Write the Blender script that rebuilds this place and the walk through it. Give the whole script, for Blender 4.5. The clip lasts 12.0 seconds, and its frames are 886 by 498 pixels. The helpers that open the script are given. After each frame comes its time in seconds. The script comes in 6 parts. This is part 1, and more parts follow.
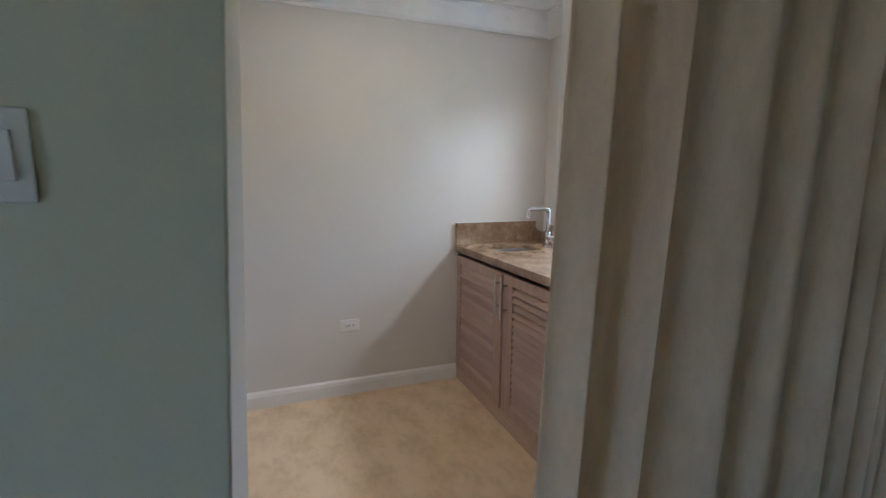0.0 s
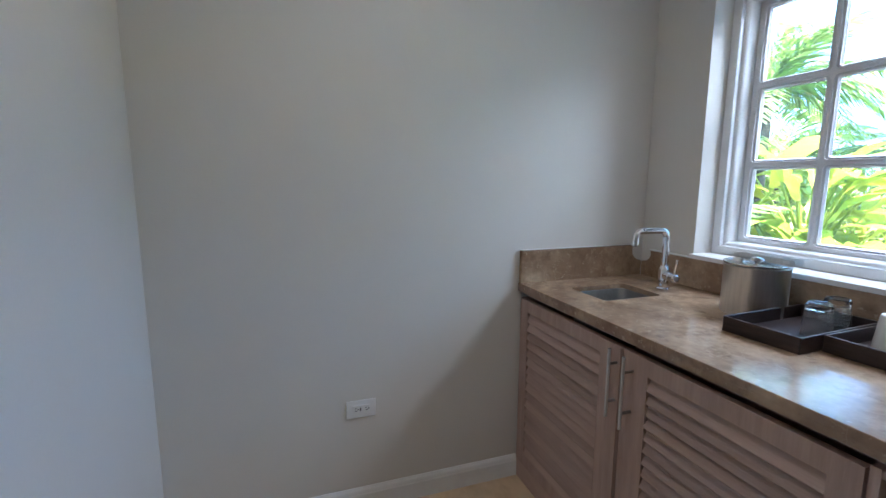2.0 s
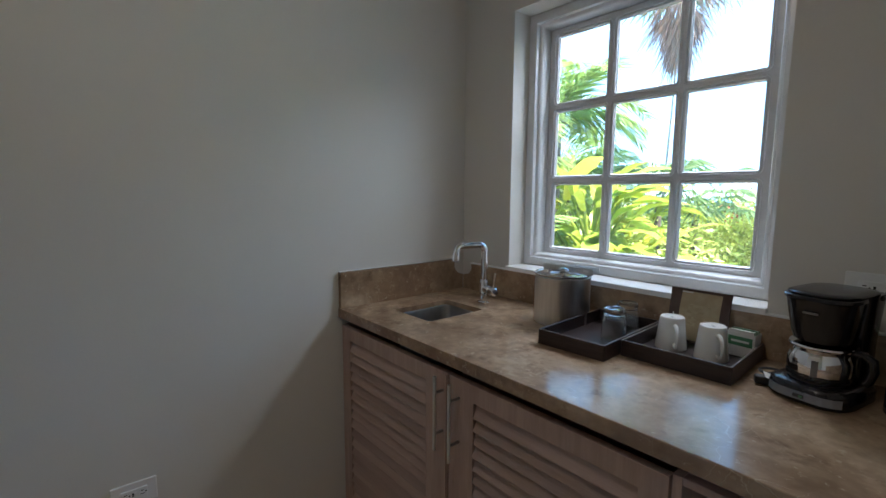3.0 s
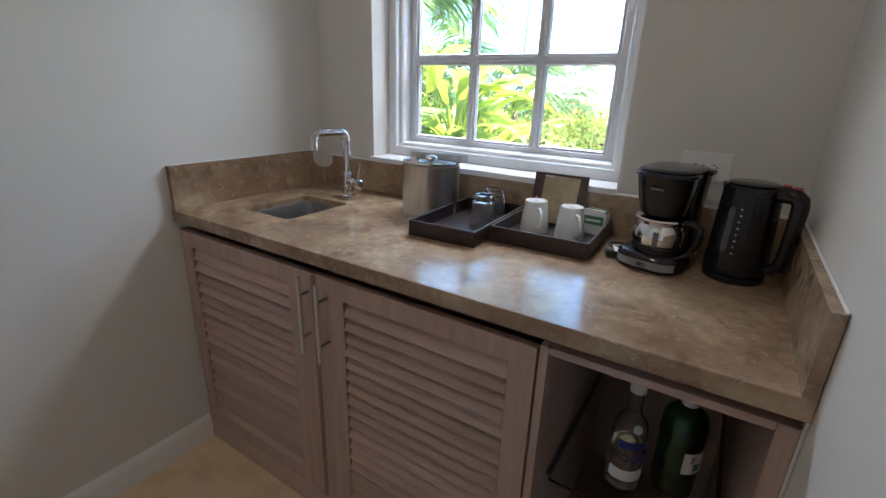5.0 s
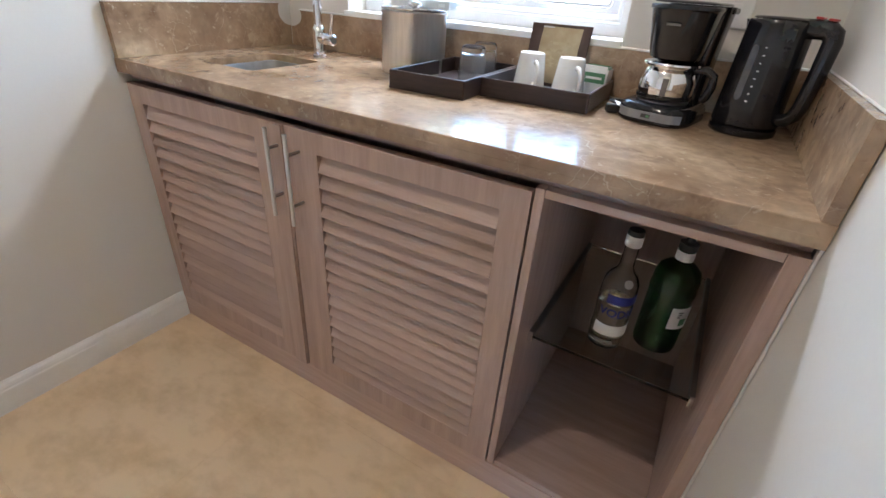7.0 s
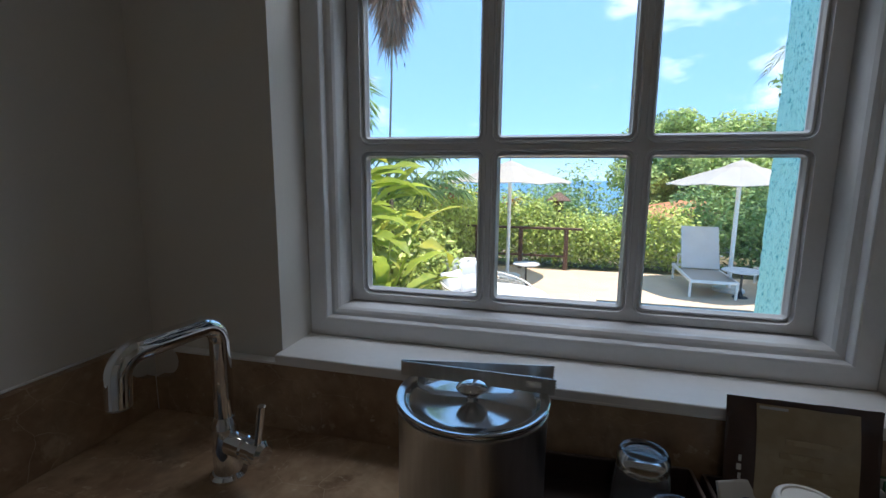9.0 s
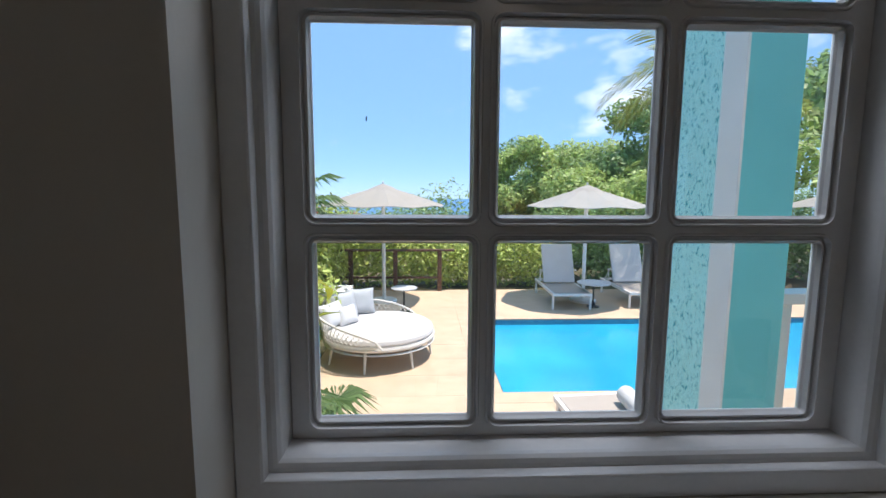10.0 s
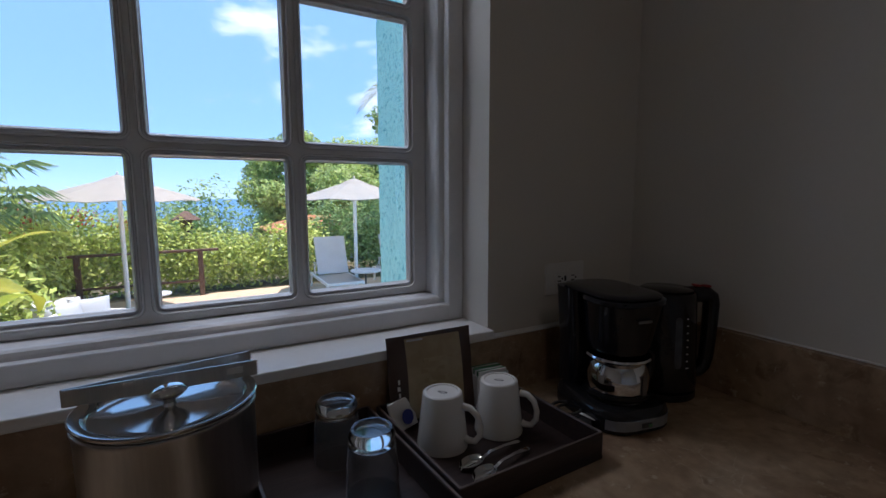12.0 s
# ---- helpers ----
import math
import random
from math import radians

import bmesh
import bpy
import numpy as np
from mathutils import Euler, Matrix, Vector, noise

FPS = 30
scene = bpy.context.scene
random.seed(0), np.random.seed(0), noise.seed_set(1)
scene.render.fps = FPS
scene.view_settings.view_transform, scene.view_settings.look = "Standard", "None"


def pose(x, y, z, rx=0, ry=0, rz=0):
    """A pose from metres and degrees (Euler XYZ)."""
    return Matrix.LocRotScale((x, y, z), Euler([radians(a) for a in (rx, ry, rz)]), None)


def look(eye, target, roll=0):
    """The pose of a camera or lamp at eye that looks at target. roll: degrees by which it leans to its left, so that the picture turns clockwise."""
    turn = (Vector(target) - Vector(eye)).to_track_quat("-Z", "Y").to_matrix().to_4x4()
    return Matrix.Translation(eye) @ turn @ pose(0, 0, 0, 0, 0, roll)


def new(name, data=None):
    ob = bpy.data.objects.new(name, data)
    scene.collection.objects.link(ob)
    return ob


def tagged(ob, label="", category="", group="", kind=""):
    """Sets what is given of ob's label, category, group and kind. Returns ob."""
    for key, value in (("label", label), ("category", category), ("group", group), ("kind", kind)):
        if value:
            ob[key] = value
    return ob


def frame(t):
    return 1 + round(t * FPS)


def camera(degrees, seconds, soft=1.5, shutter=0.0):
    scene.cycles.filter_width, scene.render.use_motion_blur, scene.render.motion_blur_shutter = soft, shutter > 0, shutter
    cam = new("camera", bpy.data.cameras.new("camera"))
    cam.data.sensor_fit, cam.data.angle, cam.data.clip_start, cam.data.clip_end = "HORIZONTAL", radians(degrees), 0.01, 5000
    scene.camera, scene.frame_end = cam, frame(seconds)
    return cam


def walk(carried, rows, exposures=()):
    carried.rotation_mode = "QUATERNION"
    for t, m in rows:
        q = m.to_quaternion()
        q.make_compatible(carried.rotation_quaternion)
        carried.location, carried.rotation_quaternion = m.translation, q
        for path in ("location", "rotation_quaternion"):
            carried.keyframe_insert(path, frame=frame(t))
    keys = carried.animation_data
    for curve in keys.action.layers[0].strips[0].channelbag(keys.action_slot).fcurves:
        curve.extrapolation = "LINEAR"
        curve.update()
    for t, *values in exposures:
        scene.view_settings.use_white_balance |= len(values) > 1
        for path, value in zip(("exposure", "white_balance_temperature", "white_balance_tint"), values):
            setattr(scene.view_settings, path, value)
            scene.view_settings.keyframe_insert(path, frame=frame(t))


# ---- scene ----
cam = camera(88.7, 12.0)
PATH = [
    (0, (2.736, -1.800, 1.338), (0.885, -1.096, 1.038), 0.3),
    (0.5, (2.468, -1.740, 1.334), (0.57, -1.189, 1.034), 0.2),
    (1, (2.183, -1.699, 1.338), (0.253, -1.258, 1.055), 0.1),
    (1.5, (1.918, -1.672, 1.349), (-0.015, -1.245, 1.062), 0.1),
    (2, (1.73, -1.64, 1.364), (-0.133, -0.98, 1.063), 0.3),
    (2.5, (1.607, -1.588, 1.374), (-0.096, -0.579, 1.088), 0.6),
    (3, (1.599, -1.495, 1.371), (0.088, -0.207, 1.128), 0.4),
    (3.2, (1.568, -1.506, 1.393), (0.155, -0.114, 1.139), 0.8),
    (4.8, (1.53, -1.413, 1.356), (0.485, 0.194, 0.787), 1.5),
    (5, (1.525, -1.418, 1.32), (0.523, 0.182, 0.659), 2.0),
    (5.5, (1.536, -1.415, 1.231), (0.607, 0.128, 0.361), 3.0),
    (6, (1.546, -1.416, 1.17), (0.675, 0.067, 0.15), 3.7),
    (6.5, (1.551, -1.416, 1.135), (0.73, 0.045, 0.044), 4.7),
    (7, (1.504, -1.398, 1.159), (0.679, 0.122, 0.154), 4.3),
    (7.5, (1.354, -1.273, 1.243), (0.497, 0.347, 0.442), 2.9),
    (7.7, (1.281, -1.188, 1.282), (0.428, 0.466, 0.549), 2.4),
    (9.3, (0.676, -0.601, 1.394), (0.355, 1.356, 1.136), 0.4),
    (9.5, (0.628, -0.552, 1.415), (0.436, 1.424, 1.176), 0.5),
    (10, (0.543, -0.48, 1.48), (0.631, 1.505, 1.247), 0.3),
    (10.5, (0.506, -0.47, 1.496), (0.803, 1.496, 1.273), 0.5),
    (11, (0.499, -0.485, 1.488), (0.958, 1.45, 1.277), 0.8),
    (11.5, (0.559, -0.578, 1.427), (1.233, 1.294, 1.223), 0.7),
    (12, (0.698, -0.771, 1.342), (1.68, 0.956, 1.107), -0.2),
]
walk(cam, [(t, look(eye, target, roll)) for t, eye, target, roll in PATH],
     exposures=[(0.0, 4.12, 6400, 18), (0.5, 4.15, 6100, 15), (1.0, 4.36, 5600, 15), (1.5, 3.9, 5500, 15), (2.0, 3.75, 5700, 14), (2.5, 3.15, 6150, 13), (3.2, 2.95, 6200, 13),
                (4.8, 3.2, 6100, 14), (5.0, 3.6, 6250, 16), (5.5, 4.5, 6350, 18), (6.0, 4.85, 6150, 18), (6.5, 5.0, 6250, 16), (7.0, 4.92, 6300, 16), (7.5, 4.25, 6500, 13), (7.7, 4.05, 6450, 13),
                (8.9, 1.45, 6350, 14), (9.3, 1.27, 6450, 18), (10.0, 1.0, 6550, 17), (10.5, 0.75, 6500, 16), (11.5, 0.8, 6200, 14), (12.0, 1.15, 6350, 22)])

# ---- world and sun ----
SUN_TO = Vector((0.48, -0.08, 2.0)).normalized()
world = bpy.data.worlds.new("sky")
scene.world = world
world.use_nodes = True
wn, wl = world.node_tree.nodes, world.node_tree.links
bg = wn["Background"]
sky = wn.new("ShaderNodeTexSky")
sky.sky_type, sky.sun_disc = "NISHITA", False
sky.sun_elevation = math.asin(SUN_TO.z)
sky.sun_rotation = math.atan2(SUN_TO.x, SUN_TO.y)
sky.altitude = 2600
sky.air_density, sky.dust_density, sky.ozone_density = 0.85, 0.0, 4.0
tc = wn.new("ShaderNodeTexCoord")
cl_map = wn.new("ShaderNodeMapping")
cl_map.inputs["Scale"].default_value = (1.5, 1.5, 3.4)
cl_map.inputs["Location"].default_value = (0.35, 0.1, 0.2)
cl = wn.new("ShaderNodeTexNoise")
cl.inputs["Scale"].default_value, cl.inputs["Detail"].default_value, cl.inputs["Roughness"].default_value = 3.6, 8, 0.6
cl_ramp = wn.new("ShaderNodeValToRGB")
cl_ramp.color_ramp.elements[0].position, cl_ramp.color_ramp.elements[1].position = 0.58, 0.84
cl_mix = wn.new("ShaderNodeMixRGB")
cl_mix.inputs[2].default_value = (6.2, 6.6, 7.4, 1)
wl.new(tc.outputs["Generated"], cl_map.inputs[0])
wl.new(cl_map.outputs[0], cl.inputs["Vector"])
# a bank of fair-weather cloud to the north-east, only wisps elsewhere
bank = wn.new("ShaderNodeVectorMath")
bank.operation = "DISTANCE"
bank.inputs[1].default_value = (0.30, 0.92, 0.23)
wl.new(tc.outputs["Generated"], bank.inputs[0])
near = wn.new("ShaderNodeMapRange")
near.inputs[1].default_value, near.inputs[2].default_value, near.inputs[3].default_value, near.inputs[4].default_value = 0.0, 0.30, 0.15, -0.03
wl.new(bank.outputs["Value"], near.inputs[0])
gather = wn.new("ShaderNodeMath")
wl.new(cl.outputs["Fac"], gather.inputs[0])
wl.new(near.outputs[0], gather.inputs[1])
wl.new(gather.outputs[0], cl_ramp.inputs[0])
wl.new(cl_ramp.outputs[0], cl_mix.inputs[0])
deep = wn.new("ShaderNodeHueSaturation")
deep.inputs["Saturation"].default_value, deep.inputs["Value"].default_value = 1.10, 1.08
wl.new(sky.outputs[0], deep.inputs["Color"])
even = wn.new("ShaderNodeMixRGB")
even.inputs[0].default_value = 0.74
even.inputs[2].default_value = (1.55, 3.15, 5.35, 1)
wl.new(deep.outputs[0], even.inputs[1])
wl.new(even.outputs[0], cl_mix.inputs[1])
wl.new(cl_mix.outputs[0], bg.inputs[0])
bg.inputs[1].default_value = 0.122

sun_data = bpy.data.lights.new("sun", "SUN")
sun_data.energy, sun_data.angle, sun_data.color = 3.6, radians(0.53), (1.0, 0.93, 0.84)
sun = new("sun", sun_data)
sun.matrix_basis = look(Vector((0, 0, 20)) + SUN_TO * 30, (0, 0, 20))
# added area lamp above the window, out of view, lifts the interior beyond the sky
head_data = bpy.data.lights.new("added_window_fill", "AREA")
head_data.shape, head_data.size, head_data.size_y = "RECTANGLE", 0.95, 0.5
head_data.energy, head_data.color = 4.7, (0.80, 0.90, 1.0)
head = new("added_window_fill", head_data)
head.matrix_basis = look((0.78, 0.52, 2.32), (0.78, -0.35, 1.15))


# ---- materials ----
def nodes_of(name):
    m = bpy.data.materials.new(name)
    m.use_nodes = True
    return m, m.node_tree.nodes, m.node_tree.links, m.node_tree.nodes["Principled BSDF"]


def mat(name, c1, c2=None, scale=6.0, rough=0.6, metal=0.0, bump=0.0, fine=60.0, stretch=(1, 1, 1), contrast=(0.35, 0.65),
        rough_var=0.08, rand=0.0, island=0.0, coat=0.0, detail=5, spec=0.5, trans=0.0, sheen=0.0):
    """A surface of two colours mixed at two scales, with fine relief."""
    m, n, l, p = nodes_of(name)
    c2 = c2 or tuple(v * 0.86 for v in c1)
    co = n.new("ShaderNodeNewGeometry")
    mp = n.new("ShaderNodeMapping")
    mp.inputs["Scale"].default_value = stretch
    l.new(co.outputs["Position"], mp.inputs[0])
    t1 = n.new("ShaderNodeTexNoise")
    t1.inputs["Scale"].default_value, t1.inputs["Detail"].default_value, t1.inputs["Roughness"].default_value = scale, detail, 0.6
    t2 = n.new("ShaderNodeTexNoise")
    t2.inputs["Scale"].default_value, t2.inputs["Detail"].default_value = fine, 4
    l.new(mp.outputs[0], t1.inputs["Vector"])
    l.new(mp.outputs[0], t2.inputs["Vector"])
    add = n.new("ShaderNodeMath")
    add.operation = "MULTIPLY_ADD"
    l.new(t2.outputs["Fac"], add.inputs[0])
    add.inputs[1].default_value = 0.3
    l.new(t1.outputs["Fac"], add.inputs[2])
    rm = n.new("ShaderNodeMapRange")
    rm.inputs[1].default_value, rm.inputs[2].default_value = contrast[0] + 0.15, contrast[1] + 0.15
    l.new(add.outputs[0], rm.inputs[0])
    mix = n.new("ShaderNodeMixRGB")
    mix.inputs[1].default_value, mix.inputs[2].default_value = (*c1, 1), (*c2, 1)
    l.new(rm.outputs[0], mix.inputs[0])
    col = mix.outputs[0]
    if rand or island:
        src = n.new("ShaderNodeObjectInfo").outputs["Random"] if rand else n.new("ShaderNodeNewGeometry").outputs["Random Per Island"]
        amount = rand or island
        rr = n.new("ShaderNodeMapRange")
        rr.inputs[3].default_value, rr.inputs[4].default_value = 1 - amount, 1 + amount
        l.new(src, rr.inputs[0])
        hs = n.new("ShaderNodeHueSaturation")
        l.new(rr.outputs[0], hs.inputs["Value"])
        l.new(col, hs.inputs["Color"])
        col = hs.outputs[0]
    l.new(col, p.inputs["Base Color"])
    ro = n.new("ShaderNodeMapRange")
    ro.inputs[3].default_value, ro.inputs[4].default_value = max(0.02, rough - rough_var), min(1, rough + rough_var)
    l.new(t1.outputs["Fac"], ro.inputs[0])
    l.new(ro.outputs[0], p.inputs["Roughness"])
    p.inputs["Metallic"].default_value = metal
    p.inputs["Coat Weight"].default_value = coat
    p.inputs["Specular IOR Level"].default_value = spec
    p.inputs["Sheen Weight"].default_value = sheen
    if bump:
        b = n.new("ShaderNodeBump")
        b.inputs["Strength"].default_value, b.inputs["Distance"].default_value = min(1, bump * 2), 0.004 * max(1, bump)
        l.new(add.outputs[0], b.inputs["Height"])
        l.new(b.outputs[0], p.inputs["Normal"])
    if trans:
        tr = n.new("ShaderNodeBsdfTranslucent")
        l.new(col, tr.inputs[0])
        ms = n.new("ShaderNodeMixShader")
        ms.inputs[0].default_value = trans
        l.new(p.outputs[0], ms.inputs[1])
        l.new(tr.outputs[0], ms.inputs[2])
        l.new(ms.outputs[0], n["Material Output"].inputs[0])
    return m


def marble(name):
    """Brown polished marble with paler clouds, dark cells and thin light veins."""
    m, n, l, p = nodes_of(name)
    co = n.new("ShaderNodeTexCoord")
    big = n.new("ShaderNodeTexNoise")
    big.inputs["Scale"].default_value, big.inputs["Detail"].default_value, big.inputs["Distortion"].default_value = 4.5, 10, 0.5
    l.new(co.outputs["Object"], big.inputs["Vector"])
    ramp = n.new("ShaderNodeValToRGB")
    e = ramp.color_ramp.elements
    e[0].position, e[0].color = 0.31, (0.235, 0.150, 0.092, 1)
    e[1].position, e[1].color = 0.72, (0.51, 0.375, 0.25, 1)
    mid = ramp.color_ramp.elements.new(0.52)
    mid.color = (0.38, 0.262, 0.165, 1)
    l.new(big.outputs["Fac"], ramp.inputs[0])
    small = n.new("ShaderNodeTexNoise")
    small.inputs["Scale"].default_value, small.inputs["Detail"].default_value = 38, 6
    l.new(co.outputs["Object"], small.inputs["Vector"])
    sm = n.new("ShaderNodeMapRange")
    sm.inputs[1].default_value, sm.inputs[2].default_value, sm.inputs[3].default_value, sm.inputs[4].default_value = 0.34, 0.66, 0.84, 1.14
    l.new(small.outputs["Fac"], sm.inputs[0])
    hs = n.new("ShaderNodeHueSaturation")
    l.new(sm.outputs[0], hs.inputs["Value"])
    l.new(ramp.outputs[0], hs.inputs["Color"])
    base = hs.outputs[0]
    for scale_, lo, hi, amount, tint in ((2.6, 0.47, 0.62, 0.62, (0.190, 0.105, 0.058)), (14, 0.57, 0.67, 0.62, (0.150, 0.085, 0.048)), (23, 0.59, 0.68, 0.50, (0.50, 0.38, 0.25)), (52, 0.62, 0.69, 0.55, (0.58, 0.47, 0.34))):
        ns = n.new("ShaderNodeTexNoise")
        ns.inputs["Scale"].default_value, ns.inputs["Detail"].default_value, ns.inputs["Distortion"].default_value = scale_, 8, 0.35
        ns.inputs["Roughness"].default_value = 0.62
        sh = n.new("ShaderNodeMapping")
        sh.inputs["Location"].default_value = (scale_, 2 * scale_, 0.3 * scale_)
        l.new(co.outputs["Object"], sh.inputs[0])
        l.new(sh.outputs[0], ns.inputs["Vector"])
        nr = n.new("ShaderNodeMapRange")
        nr.inputs[1].default_value, nr.inputs[2].default_value, nr.inputs[4].default_value = lo, hi, amount
        l.new(ns.outputs["Fac"], nr.inputs[0])
        mx = n.new("ShaderNodeMixRGB")
        mx.inputs[2].default_value = (*tint, 1)
        l.new(nr.outputs[0], mx.inputs[0])
        l.new(base, mx.inputs[1])
        base = mx.outputs[0]
    warp = n.new("ShaderNodeMixRGB")
    warp.inputs[0].default_value = 0.12
    l.new(co.outputs["Object"], warp.inputs[1])
    l.new(big.outputs["Color"], warp.inputs[2])
    vor = n.new("ShaderNodeTexVoronoi")
    vor.feature = "DISTANCE_TO_EDGE"
    vor.inputs["Scale"].default_value = 13
    l.new(warp.outputs[0], vor.inputs["Vector"])
    vr = n.new("ShaderNodeMapRange")
    vr.inputs[1].default_value, vr.inputs[2].default_value, vr.inputs[3].default_value, vr.inputs[4].default_value = 0.0, 0.008, 0.5, 0.0
    l.new(vor.outputs["Distance"], vr.inputs[0])
    gate = n.new("ShaderNodeTexNoise")
    gate.inputs["Scale"].default_value = 5
    l.new(co.outputs["Object"], gate.inputs["Vector"])
    gr = n.new("ShaderNodeMapRange")
    gr.inputs[1].default_value, gr.inputs[2].default_value = 0.46, 0.58
    l.new(gate.outputs["Fac"], gr.inputs[0])
    mul = n.new("ShaderNodeMath")
    mul.operation = "MULTIPLY"
    l.new(vr.outputs[0], mul.inputs[0])
    l.new(gr.outputs[0], mul.inputs[1])
    vein = n.new("ShaderNodeMixRGB")
    vein.inputs[2].default_value = (0.62, 0.50, 0.36, 1)
    l.new(mul.outputs[0], vein.inputs[0])
    l.new(base, vein.inputs[1])
    l.new(vein.outputs[0], p.inputs["Base Color"])
    rr = n.new("ShaderNodeMapRange")
    rr.inputs[3].default_value, rr.inputs[4].default_value = 0.10, 0.22
    l.new(small.outputs["Fac"], rr.inputs[0])
    l.new(rr.outputs[0], p.inputs["Roughness"])
    b = n.new("ShaderNodeBump")
    p.inputs["Coat Weight"].default_value, p.inputs["Coat Roughness"].default_value = 0.10, 0.35
    b.inputs["Strength"].default_value, b.inputs["Distance"].default_value = 0.05, 0.001
    l.new(small.outputs["Fac"], b.inputs["Height"])
    l.new(b.outputs[0], p.inputs["Normal"])
    return m


def glassy(name, color, rough=0.0, ior=1.35, thin=False, haze=0.0):
    m, n, l, p = nodes_of(name)
    if thin:
        g = n.new("ShaderNodeBsdfGlossy")
        g.inputs["Roughness"].default_value = 0.0
        tr = n.new("ShaderNodeBsdfTransparent")
        tr.inputs[0].default_value = (*color, 1)
        fr = n.new("ShaderNodeFresnel")
        fr.inputs[0].default_value = ior
        ms = n.new("ShaderNodeMixShader")
        l.new(fr.outputs[0], ms.inputs[0])
        l.new(tr.outputs[0], ms.inputs[1])
        l.new(g.outputs[0], ms.inputs[2])
        out = ms.outputs[0]
        if haze:
            veil = n.new("ShaderNodeBsdfTranslucent")
            veil.inputs[0].default_value = (0.85, 0.88, 0.9, 1)
            mh = n.new("ShaderNodeMixShader")
            mh.inputs[0].default_value = haze
            l.new(out, mh.inputs[1])
            l.new(veil.outputs[0], mh.inputs[2])
            out = mh.outputs[0]
        l.new(out, n["Material Output"].inputs[0])
    else:
        p.inputs["Base Color"].default_value = (*color, 1)
        p.inputs["Transmission Weight"].default_value = 1
        p.inputs["Roughness"].default_value = rough
        p.inputs["IOR"].default_value = ior
    return m


M = {}
M["wall"] = mat("wall_paint", (0.69, 0.66, 0.61), (0.66, 0.63, 0.58), 1.3, 0.70, bump=0.05, fine=140, spec=0.18)
# green tint put into the colour to offset bluish daylight on bedroom walls
M["room_wall"] = mat("green_tinted_wall", (0.665, 0.665, 0.525), (0.635, 0.635, 0.50), 1.1, 0.62, bump=0.05, fine=140, spec=0.35)
M["ceiling"] = mat("ceiling_paint", (0.82, 0.81, 0.78), (0.79, 0.78, 0.75), 2, 0.8, bump=0.04, fine=160)
M["trim"] = mat("trim_paint", (0.82, 0.81, 0.79), (0.77, 0.76, 0.74), 7, 0.33, bump=0.03, fine=90)
M["window"] = mat("window_paint", (0.76, 0.76, 0.76), (0.70, 0.70, 0.70), 9, 0.20, bump=0.03, fine=120)
M["tile"] = mat("travertine", (0.75, 0.57, 0.375), (0.50, 0.335, 0.18), 5.0, 0.40, bump=0.05, fine=22, contrast=(0.42, 0.85), rand=0.012, detail=11, stretch=(1, 1.5, 1))
M["grout"] = mat("grout", (0.60, 0.44, 0.28), None, 20, 0.9)
M["marble"] = marble("brown_marble")
M["wood"] = mat("washed_wood", (0.49, 0.345, 0.285), (0.33, 0.22, 0.175), 4, 0.48, bump=0.14, fine=26, stretch=(10, 10, 0.8), contrast=(0.25, 0.85))
M["wood_h"] = mat("washed_wood_slat", (0.49, 0.345, 0.285), (0.33, 0.22, 0.175), 4, 0.48, bump=0.14, fine=26, stretch=(0.8, 10, 10), contrast=(0.25, 0.85), rand=0.16)
M["chrome"] = mat("chrome", (0.82, 0.83, 0.85), (0.80, 0.81, 0.83), 4, 0.05, metal=1, rough_var=0.02)
M["steel"] = mat("brushed_steel", (0.70, 0.69, 0.67), (0.62, 0.61, 0.595), 9, 0.33, metal=1, rough_var=0.05, stretch=(14, 14, 1), bump=0.03)
M["lid_steel"] = mat("polished_lid_steel", (0.62, 0.62, 0.62), (0.55, 0.55, 0.55), 9, 0.12, metal=1, rough_var=0.05)
M["basin_steel"] = mat("grey_basin_steel", (0.40, 0.39, 0.38), (0.32, 0.31, 0.30), 9, 0.36, metal=1)
M["steel_dark"] = mat("dark_steel", (0.36, 0.345, 0.33), (0.29, 0.28, 0.27), 9, 0.32, metal=1)
M["black"] = mat("black_plastic", (0.010, 0.010, 0.012), (0.014, 0.014, 0.016), 12, 0.13, bump=0.01, fine=200, rough_var=0.05)
M["black_matt"] = mat("black_rubber", (0.02, 0.02, 0.021), (0.03, 0.03, 0.03), 12, 0.55)
M["panel"] = mat("silver_grey_plastic", (0.26, 0.27, 0.29), (0.22, 0.23, 0.25), 14, 0.25)
M["tray"] = mat("dark_lacquered_wood", (0.026, 0.017, 0.016), (0.044, 0.028, 0.024), 10, 0.34, bump=0.06, fine=50, stretch=(1, 12, 12), spec=0.35)
M["tray_edge"] = mat("paler_tray_rim", (0.16, 0.12, 0.10), (0.09, 0.065, 0.055), 20, 0.35)
M["ceramic"] = mat("white_ceramic", (0.80, 0.78, 0.73), (0.77, 0.75, 0.70), 5, 0.16, rough_var=0.03)
M["plastic"] = mat("white_plastic", (0.80, 0.79, 0.77), (0.77, 0.76, 0.74), 8, 0.30)
M["slot"] = mat("dark_slot", (0.02, 0.02, 0.02), None, 8, 0.6)
M["red"] = mat("red_plastic", (0.45, 0.03, 0.025), None, 8, 0.3)
M["glass"] = glassy("clear_glass", (0.97, 0.985, 0.98), 0.0, 1.45)
# a small diffuse share puts a pale sheen into the tumbler walls
M["tumbler"] = glassy("pale_sheen_tumbler_glass", (0.93, 0.95, 0.97), 0.02, 1.45)
M["tumbler"].node_tree.nodes["Principled BSDF"].inputs["Transmission Weight"].default_value = 0.945
M["green_glass"] = glassy("green_bottle_glass", (0.09, 0.42, 0.17), 0.02, 1.45)
